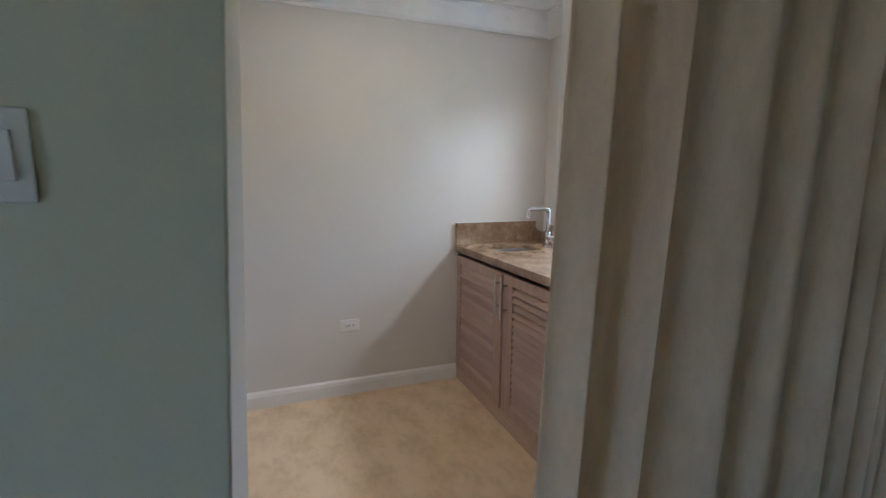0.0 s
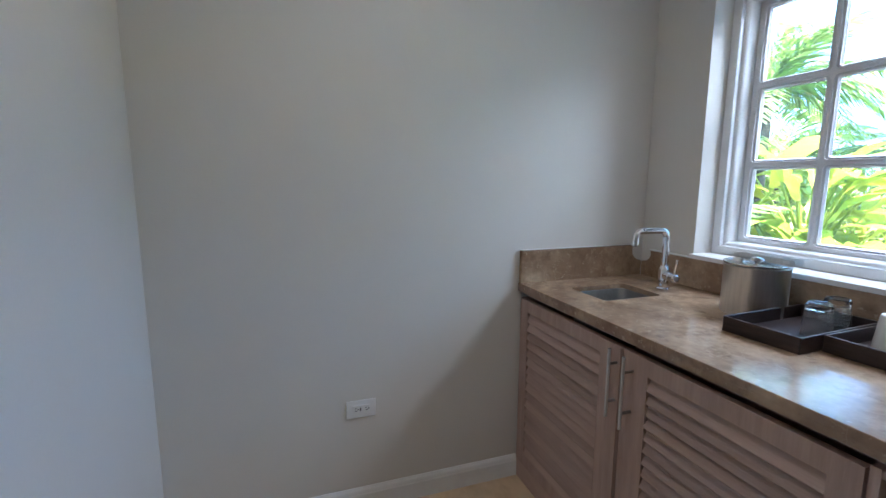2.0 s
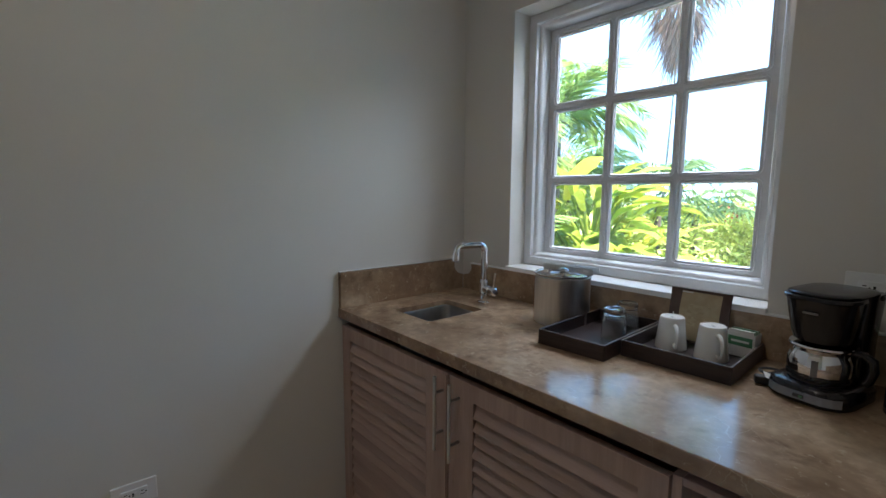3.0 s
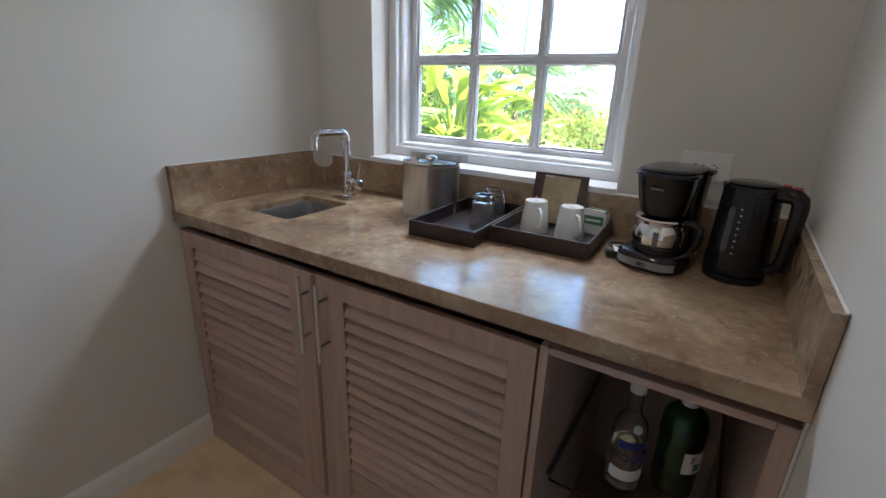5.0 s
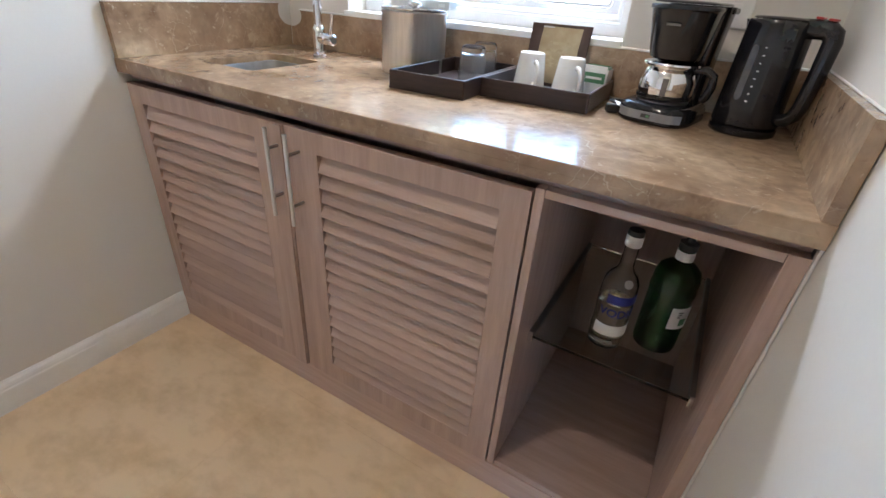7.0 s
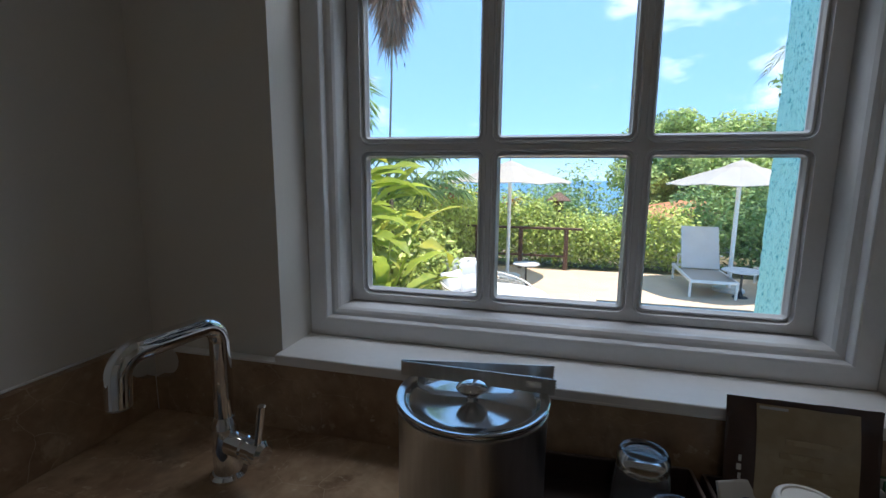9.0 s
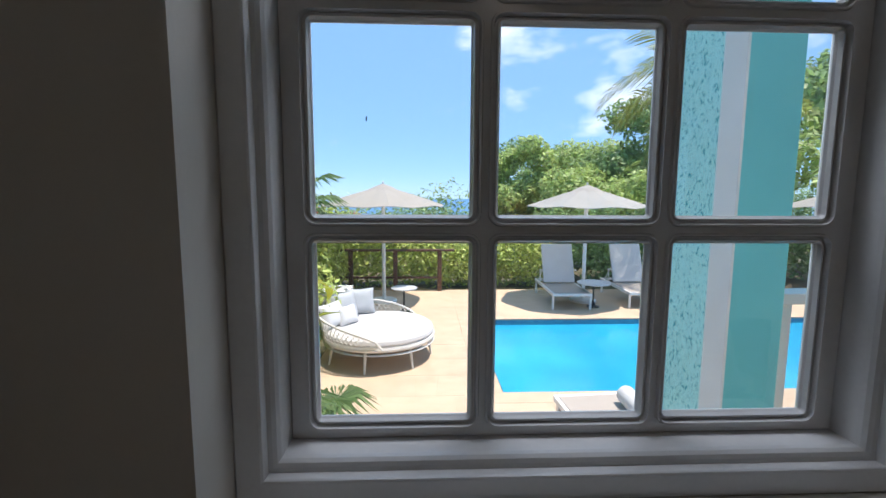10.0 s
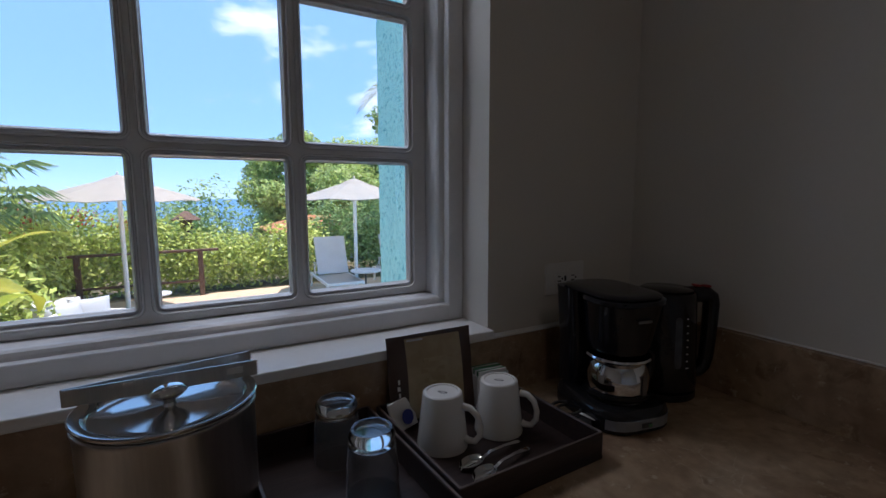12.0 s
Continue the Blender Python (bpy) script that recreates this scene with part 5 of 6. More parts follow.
# ---- outdoor furniture ----
def umbrella(at, label, rz=0):
    t = thing("patio_umbrella", label, "umbrella", at, rz, "patio umbrellas")
    H = 2.53
    R, n = 1.30, 8
    part("base_plate", lathe([(0, 0), (0.28, 0), (0.28, 0.04), (0.25, 0.06), (0, 0.06)], 24), "alu", t)
    part("pole", tube([(0, 0, 0.05), (0, 0, H)], 0.040, 14), "alu", t, smooth=True)
    bm = bmesh.new()
    rings = []
    for u in (0.16, 0.4, 0.7, 1.0):
        ring = []
        for k in range(n * 4):
            a = 2 * math.pi * k / (n * 4)
            m = abs((k % 4) / 4 - 0.5) * 2 if k % 4 else 1.0
            sag = (1 - m) * 0.035 * u
            ring.append((R * u * math.cos(a) * (1 - 0.05 * (1 - m)), R * u * math.sin(a) * (1 - 0.05 * (1 - m)), H - 0.04 - 0.40 * u ** 1.08 - sag))
        rings.append(ring)
    rings.append([(x, y, z - 0.012) for x, y, z in rings[-1]])
    loft(rings, bm)
    part("canopy", bm, "canvas", t, "off-white canvas canopy")
    vb_ = bmesh.new()
    loft([[(r * math.cos(2 * math.pi * k / 16), r * math.sin(2 * math.pi * k / 16), z) for k in range(16)] for r, z in ((0.36, H - 0.155), (0.2, H - 0.07), (0.03, H - 0.005))], vb_, cap1=True)
    part("vent_cap", vb_, "canvas", t)
    part("finial", lathe([(0, H + 0.06), (0.018, H + 0.045), (0.02, H + 0.02), (0.012, H - 0.004), (0, H - 0.004)], 12), "alu", t, smooth=True)
    part("hub", lathe([(0.033, H - 0.42), (0.07, H - 0.42), (0.07, H - 0.34), (0.033, H - 0.34)], 16), "alu", t)
    for k in range(n):
        a = 2 * math.pi * k / n
        c, s = math.cos(a), math.sin(a)
        part("rib", tube([(0.03 * c, 0.03 * s, H - 0.075), (R * 0.97 * c, R * 0.97 * s, H - 0.465)], 0.010, 6), "alu", t)
        part("strut", tube([(0.06 * c, 0.06 * s, H - 0.38), (R * 0.5 * c, R * 0.5 * s, H - 0.26)], 0.008, 6), "alu", t)
    return t


umbrella((-0.30, 9.20, ZG), "off-white patio umbrella beside the round daybed", 10)
umbrella((4.05, 9.15, ZG), "off-white patio umbrella between the sun loungers", 4)
umbrella((10.3, 9.5, ZG), "off-white patio umbrella at the far end of the pool", 15)

# round daybed
db = thing("daybed", "round white rattan daybed with thick cushion", "daybed", (-0.08, 5.86, ZG))
R = 0.78
part("rim", lathe([(R - 0.06, 0.30), (R, 0.30), (R + 0.012, 0.33), (R, 0.36), (R - 0.06, 0.36)], 56), "rattan", db, smooth=True)
part("lower_hoop", lathe([(R - 0.035, 0.255), (R - 0.015, 0.245), (R + 0.005, 0.255), (R - 0.015, 0.27)], 56), "rattan", db, smooth=True)
part("deck", lathe([(0, 0.325), (R - 0.05, 0.325), (R - 0.05, 0.35), (0, 0.35)], 40), "rattan", db)
part("mattress", lathe([(0, 0.352), (R - 0.06, 0.352), (R - 0.02, 0.364), (R - 0.005, 0.395), (R - 0.015, 0.435), (R - 0.05, 0.462), (R - 0.12, 0.474), (0.3, 0.482), (0, 0.484)], 56), "cushion", db, "thick white round mattress", True)
for k in range(7):
    a = radians(-100 + 51.4 * k)
    c, s = math.cos(a), math.sin(a)
    part("leg", tube([((R - 0.1) * c, (R - 0.1) * s, 0.30), ((R - 0.04) * c, (R - 0.04) * s, 0.0)], [0.024, 0.014], 10), "rattan", db)
# woven back, an arc of crossed canes
def back_height(a):
    return 0.34 * math.sin(math.pi * (a - 50) / 228) ** 0.45 if 50 < a < 278 else 0.0


bt = tube([((R + 0.03 + 0.1 * back_height(a)) * math.cos(radians(a)), (R + 0.03 + 0.1 * back_height(a)) * math.sin(radians(a)), 0.34 + back_height(a)) for a in range(50, 279, 6)], 0.016, 8)
part("back_rail", bt, "rattan", db, smooth=True)
wb_ = bmesh.new()
for a in range(56, 274, 5):
    for dlt in (-14, 14):
        a2 = min(276, max(52, a + dlt))
        h = back_height(a2)
        tube([((R + 0.005) * math.cos(radians(a)), (R + 0.005) * math.sin(radians(a)), 0.35),
              ((R + 0.025 + 0.1 * h) * math.cos(radians(a2)), (R + 0.025 + 0.1 * h) * math.sin(radians(a2)), 0.34 + h)], 0.005, 5, wb_, False)
part("woven_back", wb_, "rattan", db)


def pillow(at, w, h, d, tilt, rz, material, label):
    t = thing("pillow", label, "pillow", at, rz, "daybed pillows")
    bm = bmesh.new()
    n = 12
    for s in (-1, 1):
        g = []
        for j in range(n + 1):
            for i in range(n + 1):
                u, v = i / n * 2 - 1, j / n * 2 - 1
                e = max(0.0, (1 - u ** 4) * (1 - v ** 4)) ** 0.55
                pinch = 1 - 0.09 * (1 - abs(u) ** 2) * abs(v)
                g.append(bm.verts.new((u * w / 2 * (1 - 0.07 * (1 - v * v)), s * d / 2 * e, h / 2 + v * h / 2 * pinch)))
        for j in range(n):
            for i in range(n):
                a = j * (n + 1) + i
                bm.faces.new((g[a], g[a + 1], g[a + n + 2], g[a + n + 1]))
    bmesh.ops.remove_doubles(bm, verts=bm.verts, dist=0.002)
    part("cover", turn(bm, pose(0, 0, 0, tilt)), material, t, smooth=True)
    return t


BZ = ZG + 0.474
pillow((-0.66, 5.66, BZ - 0.01), 0.44, 0.36, 0.17, -20, 62, "pale_pillow", "pale grey square pillow on the daybed")
pillow((-0.58, 6.06, BZ - 0.01), 0.46, 0.42, 0.18, -22, 42, "gray_cushion", "large grey pillow on the daybed")
pillow((-0.40, 6.34, BZ - 0.01), 0.44, 0.42, 0.18, -24, 16, "gray_cushion", "large grey pillow on the daybed")
pillow((-0.48, 5.78, BZ), 0.34, 0.28, 0.14, -26, 50, "pale_pillow", "small pale pillow on the daybed")


def side_table(at, top_mat, h, r, label):
    t = thing("side_table", label, "table", at, 0)
    part("tabletop", lathe([(0, h - 0.03), (r - 0.02, h - 0.03), (r, h - 0.018), (r, h - 0.008), (r - 0.01, h), (0, h)], 32), top_mat, t, smooth=True)
    part("stem", tube([(0, 0, 0.03), (0, 0, h - 0.028)], 0.018, 12), "black_matt", t)
    part("foot", lathe([(0, 0), (0.13, 0), (0.13, 0.012), (0.05, 0.035), (0.025, 0.12), (0, 0.12)], 24), "black_matt", t, smooth=True)
    return t


side_table((0.17, 8.25, ZG), "gray_cushion", 0.5, 0.26, "round grey-topped pedestal table on the terrace")
side_table((4.08, 8.62, ZG), "cushion", 0.52, 0.34, "round white pedestal table between the sun loungers")


def lounger(m, label, fabric="cushion"):
    """Built with its head towards +y."""
    t = thing("sun_lounger", label, "lounger", group="sun loungers")
    t.matrix_basis = m
    w, l = 0.76, 1.15
    for s in (-1, 1):
        part("side_rail", box(s * w / 2 - 0.02, s * w / 2 + 0.02, 0, l + 0.6, 0.28, 0.34, 0.006), "alu", t)
        for y in (0.06, l + 0.5):
            part("leg", box(s * w / 2 - 0.02, s * w / 2 + 0.02, y - 0.025, y + 0.025, 0, 0.2795, 0.004), "alu", t)
    part("foot_rail", box(-w / 2 + 0.0205, w / 2 - 0.0205, 0, 0.04, 0.285, 0.335, 0.004), "alu", t)
    part("head_rail", box(-w / 2 + 0.0205, w / 2 - 0.0205, l + 0.56, l + 0.6, 0.285, 0.335, 0.004), "alu", t)
    part("sling", box(-w / 2 + 0.021, w / 2 - 0.021, 0.041, l, 0.332, 0.341, 0.003), "mesh", t, "taupe woven sling")
    bk = turn(box(-w / 2 + 0.03, w / 2 - 0.03, 0, 0.90, -0.022, 0.022, 0.010), pose(0, l - 0.1, 0.37, 66))
    part("backrest", bk, fabric, t, "raised white backrest")
    for s in (-1, 1):
        part("back_arm", tube([(s * (w / 2 - 0.005), l + 0.1, 0.33), (s * (w / 2 - 0.005), l + 0.16, 0.62), (s * (w / 2 - 0.005), l - 0.12, 0.64)], 0.014, 8), "alu", t)
        part("prop", tube([(s * (w / 2 - 0.06), l + 0.5, 0.33), (s * (w / 2 - 0.06), l + 0.1, 0.68)], 0.012, 6), "alu", t)
    return t


lounger(pose(3.55, 8.34, ZG, 0, 0, -2), "white sun lounger with taupe sling beside the pool")
lounger(pose(5.16, 8.40, ZG, 0, 0, -2), "white sun lounger with taupe sling beside the pool")
lounger(pose(1.85, 3.33, ZG, 0, 0, -86), "white sun lounger near the porch, folded towel on it")
tw = thing("beach_towel", "rolled white towel on the near sun lounger", "towel", (2.45, 3.33, ZG + 0.342))
part("roll", turn(lathe([(0, -0.22), (0.06, -0.22), (0.085, -0.2), (0.09, 0), (0.085, 0.2), (0.06, 0.22), (0, 0.22)], 20), pose(0, 0, 0.09, 90, 0, 0)), "cushion", tw, smooth=True)

gr = thing("grab_rail", "bent chrome pool grab rail", "rail", (8.3, 7.5, ZG))
part("tube", tube([(0, 0, 0)] + [(0, -0.3 + 0.3 * math.cos(radians(a)), 0.55 + 0.3 * math.sin(radians(a))) for a in range(0, 181, 15)] + [(0, -0.6, 0.05)], 0.025, 10), "chrome", gr, smooth=True)

fen = thing("garden_fence", "dark brown wooden post and rail fence before the hedge", "fence", (0.8, 10.3, ZG))
for k in range(3):
    part("post", box(-2.03 + 1.06 * k, -1.93 + 1.06 * k, -0.05, 0.05, -0.06, 0.96, 0.008), "fence", fen)
part("top_rail", box(-2.5, 0.5, -0.06, 0.06, 0.9605, 1.01, 0.006), "fence", fen)
part("lower_rail", box(-2.5, 0.14, -0.02, 0.02, 0.30, 0.35, 0.004), "fence", fen)

lan = thing("garden_lantern", "brown roofed wooden lantern post in the hedge", "lantern", (0.72, 11.6, ZG))
part("post", box(-0.05, 0.05, -0.05, 0.05, -0.06, 1.35, 0.006), "fence", lan)
part("housing", box(-0.13, 0.13, -0.13, 0.13, 1.3505, 1.58, 0.006), "fence", lan)
part("roof", loft([[(-s, -s, z), (s, -s, z), (s, s, z), (-s, s, z)] for s, z in ((0.30, 1.581), (0.30, 1.60), (0.03, 1.80))], cap0=True, cap1=True), "fence", lan)

pot = thing("planter", "square white stone planter in the shrubs", "planter", (-0.95, 7.2, ZG))
part("body", loft([[(u, v, z) for u, v in round_rect(-s, s, -s, s, 0.02)] for s, z in ((0.16, 0), (0.2, 0.62), (0.26, 0.64), (0.26, 0.70), (0.22, 0.70), (0.2, 0.62))], cap0=True, cap1=True), "white_ext", pot)

nh = thing("neighbour_house", "low house with a terracotta tiled hip roof beyond the hedge", "house", (6.2, 18.5, -1.6))
part("wall", box(-2.4, 2.4, -1.6, 1.6, 0, 1.55), "white_ext", nh)
part("roof", loft([[(-a, -b, z), (a, -b, z), (a, b, z), (-a, b, z)] for a, b, z in ((2.8, 2.0, 1.55), (2.8, 2.0, 1.62), (1.1, 0.05, 2.15))], cap0=True, cap1=True), "terracotta", nh, "terracotta roof")
part("window", box(-1.2, -0.4, -1.63, -1.601, 0.7, 1.3), "slot", nh)
part("window", box(0.5, 1.3, -1.63, -1.601, 0.7, 1.3), "slot", nh)


# ---- plants ----
def leaf_cloud(rng, blobs, count, size, flat=0.0):
    """Small folded leaves scattered through and over ellipsoids (x, y, z, rx, ry, rz)."""
    vol = np.array([b[3] * b[4] * b[5] for b in blobs]) ** 0.67
    pick = rng.choice(len(blobs), count, p=vol / vol.sum())
    b = np.array(blobs)[pick]
    d = rng.normal(size=(count, 3))
    d /= np.linalg.norm(d, axis=1)[:, None]
    rad = 1 - 0.55 * rng.random(count) ** 2.2
    lump = 1 + 0.16 * np.sin(d[:, 0] * 7 + b[:, 0] * 3) * np.cos(d[:, 2] * 6 + b[:, 1]) + 0.1 * np.sin(d[:, 1] * 13 + b[:, 2])
    c = b[:, :3] + d * (rad * lump)[:, None] * b[:, 3:6]
    nrm = d * 0.6 + rng.normal(size=(count, 3)) * 0.55 + np.array([0, 0, 0.5])
    nrm /= np.linalg.norm(nrm, axis=1)[:, None]
    ax = np.cross(nrm, rng.normal(size=(count, 3)))
    ax /= np.linalg.norm(ax, axis=1)[:, None]
    bx = np.cross(nrm, ax)
    s = size * (0.6 + 0.8 * rng.random(count))[:, None]
    v = np.empty((count, 4, 3))
    v[:, 0] = c - ax * s
    v[:, 1] = c - bx * s * 0.42 - nrm * s * 0.1
    v[:, 2] = c + ax * s - nrm * s * 0.25
    v[:, 3] = c + bx * s * 0.42 - nrm * s * 0.1
    f = np.arange(count * 4).reshape(count, 4)
    tri = np.concatenate([f[:, [0, 1, 2]], f[:, [0, 2, 3]]])
    return v.reshape(-1, 3), tri


def foliage(name, blobs, count, size, material, seed, parent=None, label="", cat="", kind=""):
    v, f = leaf_cloud(np.random.default_rng(seed), blobs, count, size)
    ob = mesh_part(name, v.tolist(), f.tolist(), material, parent)
    if kind or cat:
        tagged(ob, label, cat, "", kind)
    return ob


def tree(at, height, crown, leaves, size, material, seed, label):
    """Tapered trunk with limbs; crown is a list of blobs relative to the base."""
    rng = np.random.default_rng(seed)
    t = thing("tree", label, "tree", at)
    part("trunk", tube([(0, 0, -0.5), (0.05, 0.03, height * 0.3), (-0.04, 0.06, height * 0.6), (0.02, 0.0, height * 0.85)], [0.05 * height ** 0.8 + 0.05, 0.04 * height ** 0.8, 0.03 * height ** 0.8, 0.02], 10), "bark", t, smooth=True)
    for b in crown[:6]:
        st = Vector((0, 0.03, height * (0.35 + 0.3 * rng.random())))
        en = Vector(b[:3])
        mid = st.lerp(en, 0.5) + Vector((0, 0, 0.2))
        part("limb", tube([st, mid, en], [0.022 * height ** 0.8, 0.014 * height ** 0.8, 0.01], 7), "bark", t, smooth=True)
    v, f = leaf_cloud(rng, crown, leaves, size)
    mesh_part("crown", v.tolist(), f.tolist(), material, t)
    return t


def crown_of(seed, n, w, z0, z1, r):
    rng = np.random.default_rng(seed)
    out = []
    for k in range(n):
        a, q = rng.random() * 2 * math.pi, rng.random() ** 0.6 * w
        rr = r * (0.6 + 0.7 * rng.random())
        out.append((q * math.cos(a), q * math.sin(a), z0 + (z1 - z0) * rng.random(), rr * 1.15, rr * 1.15, rr * 0.8))
    return out


tree((8.9, 21.0, -2.6), 5.6, crown_of(1, 16, 2.8, 2.6, 5.9, 1.0), 26000, 0.105, "leaf_light", 1, "broad dark green tree beyond the hedge")
tree((4.75, 21.5, -2.4), 5.6, crown_of(2, 14, 1.25, 2.0, 6.3, 0.75), 16000, 0.10, "leaf_light", 2, "light green rounded tree beyond the hedge")
tree((7.2, 24.5, -3.0), 7.0, crown_of(3, 15, 2.0, 3.0, 7.0, 0.95), 18000, 0.11, "leaf_tree", 3, "dark green tree beyond the hedge")
tree((10.4, 17.5, -1.8), 6.6, crown_of(4, 20, 2.7, 2.6, 6.6, 0.9), 24000, 0.11, "leaf_tree", 4, "tall dark tree behind the pool")
tree((8.2, 14.8, -1.2), 3.6, crown_of(5, 15, 2.6, 1.2, 3.3, 0.75), 20000, 0.085, "leaf_light", 5, "light green leafy tree behind the loungers")
tree((13.2, 11.2, -1.0), 5.2, crown_of(6, 14, 2.6, 1.6, 5.2, 1.1), 13000, 0.12, "leaf_light", 6, "light green tree at the end of the pool")
tree((16.5, 14.0, -1.0), 7.4, crown_of(7, 14, 3.2, 3.0, 7.6, 1.4), 12000, 0.16, "leaf_tree", 7, "dark tree at the end of the garden")
tree((0.8, 29.0, -3.6), 4.0, crown_of(8, 12, 3.4, 1.4, 3.0, 0.9), 16000, 0.10, "leaf_tree", 8, "low distant tree on the slope")

rng = np.random.default_rng(11)
hb_ = []
for k in range(46):
    x = -4.5 + 8.2 * k / 45
    top = 0.95 - 0.62 * max(0, min(1, (x + 0.4) / 2.2)) + 0.16 * rng.random()
    if x > 2.4:
        top += 0.25
    h = top - ZG
    hb_.append((x, 11.1 + 0.35 * rng.random(), ZG + h * 0.5, 0.42, 0.5, h * 0.53))
foliage("hedge", hb_, 26000, 0.055, "leaf_hedge", 21, None, "dense bright green flowering hedge behind the fence", "hedge", "stuff")
hb2 = []
for k in range(34):
    u = rng.random()
    x, y = -3.6 + 2.5 * rng.random(), 5.0 + 6.0 * u
    x = min(x, -0.95 - 0.06 * (y - 5))
    h = 1.2 + 0.75 * rng.random() + 0.1 * (y - 5)
    hb2.append((x, y, ZG + h * 0.5, 0.5, 0.5, h * 0.5))
foliage("shrubs", hb2, 22000, 0.06, "leaf_hedge", 22, None, "bright green garden shrubs beside the terrace", "shrub", "stuff")
hb3 = []
for k in range(30):
    x = 4.0 + 10.5 * k / 29
    h = 1.7 + 0.7 * rng.random()
    hb3.append((x, 11.4 + 0.9 * rng.random(), ZG + h * 0.5, 0.6, 0.6, h * 0.52))
foliage("hedge", hb3, 20000, 0.07, "leaf_tree", 23, None, "dark green hedge behind the sun loungers", "hedge", "stuff")
wd = []
for k in range(70):
    x = -22 + 60 * rng.random()
    y = 30 + 22 * rng.random()
    h = 3.0 + 3.0 * rng.random() + (2.2 if x > 6 else 0)
    wd.append((x, y, -0.71 - (y - 14) * 0.11 + h * 0.4, 2.4, 2.4, h * 0.55))
foliage("woods", wd, 70000, 0.15, "leaf_tree", 24, None, "far green woods on the slope", "woods", "stuff")
hb4 = []
for k in range(26):
    h = 2.2 + 1.2 * rng.random()
    hb4.append((-8.5 + 4.2 * rng.random(), 2.5 + 7.5 * rng.random(), ZG + h * 0.5, 0.8, 0.8, h * 0.52))
foliage("thicket", hb4, 16000, 0.10, "leaf_hedge", 26, None, "green thicket at the garden corner", "shrub", "stuff")
fl = [(-1.0, 10.3, 0.95, 0.25, 0.2, 0.2), (-0.4, 10.9, 0.8, 0.3, 0.2, 0.15), (-1.6, 8.6, 1.0, 0.3, 0.3, 0.25)]
foliage("flowers", fl, 150, 0.035, "flower", 25, None, "red blossoms on the hedge", "flowers", "stuff")


def big_leaf(length, width, droop, fold=0.25, n=12, tear=0.0, seed=0):
    """A long arched leaf blade along +x, with a raised midrib line and slightly torn edges."""
    rng2 = random.Random(seed)
    verts, faces = [], []
    for k in range(n + 1):
        u = k / n
        x = length * math.sin(u * droop) / max(0.2, droop)
        z = -length * (1 - math.cos(u * droop)) / max(0.2, droop)
        w = width * (math.sin(math.pi * min(1, 0.06 + 0.94 * u)) ** 0.62) * (1 if u < 0.98 else 0.25)
        for q in (-1, -0.5, 0, 0.5, 1):
            ww = w * (1 - tear * rng2.random()) if abs(q) == 1 else w
            verts.append((x, q * ww, z + fold * w * abs(q) + 0.02 * math.sin(u * 14 + q * 3) * abs(q)))
    for k in range(n):
        for q in range(4):
            a = k * 5 + q
            faces.append((a, a + 1, a + 6, a + 5))
    return verts, faces


def leaf_mesh(name, v, f, material):
    me = bpy.data.meshes.new(name)
    me.from_pydata(v, [], f)
    me.materials.append(M[material])
    me.shade_smooth()
    return me


BL = [leaf_mesh("leaf", *big_leaf(0.66 + 0.09 * k, 0.100 + 0.011 * k, 0.7 + 0.22 * k, 0.28, 12, 0.2, k), "leaf_yellow" if k == 3 else "leaf_banana") for k in range(4)]


def banana(at, count, seed, h0, h1, spread, label):
    rng2 = random.Random(seed)
    t = thing("banana_plant", label, "plant", at)
    for k in range(4):
        a = k * 1.7
        x, y = 0.3 * spread * math.cos(a), 0.3 * spread * math.sin(a)
        part("stem", tube([(x, y, -0.06), (x * 1.1, y * 1.1, h0 * 0.8), (x * 1.3, y * 1.3, h0 * 1.2)], [0.06, 0.05, 0.03], 10), "leaf_banana", t, smooth=True)
    for k in range(count):
        az = rng2.random() * 360
        r = spread * (0.1 + 0.5 * rng2.random())
        z = h0 + (h1 - h0) * rng2.random()
        me = BL[rng2.choice((0, 1, 1, 2, 2, 3))]
        o2 = new("leaf", me)
        o2.parent = t
        sc = 0.75 + 0.5 * rng2.random()
        o2.matrix_basis = pose(r * math.cos(radians(az)), r * math.sin(radians(az)), z, 0, -rng2.uniform(5, 70), az + rng2.uniform(-25, 25)) @ pose(0, 0, 0, rng2.uniform(-35, 35)) @ Matrix.Diagonal((sc, sc, sc, 1))
        part("stalk", tube([(0.3 * r * math.cos(radians(az)), 0.3 * r * math.sin(radians(az)), max(0.1, z - 0.6)), (r * math.cos(radians(az)), r * math.sin(radians(az)), z)], [0.02, 0.012], 6), "leaf_banana", t)
    return t


banana((-2.0, 4.4, ZG), 70, 5, 0.8, 2.25, 1.0, "broad-leaved banana plant glowing in the sun by the terrace")
banana((-2.6, 3.7, ZG), 34, 8, 0.8, 2.3, 1.0, "broad-leaved banana plant among palms")
banana((-2.2, 6.1, ZG), 30, 9, 0.8, 2.1, 1.0, "broad-leaved banana plant by the hedge")


banana((-1.2, 4.2, ZG), 30, 12, 0.45, 1.5, 0.75, "low broad-leaved plant with yellow-green leaves beside the terrace")


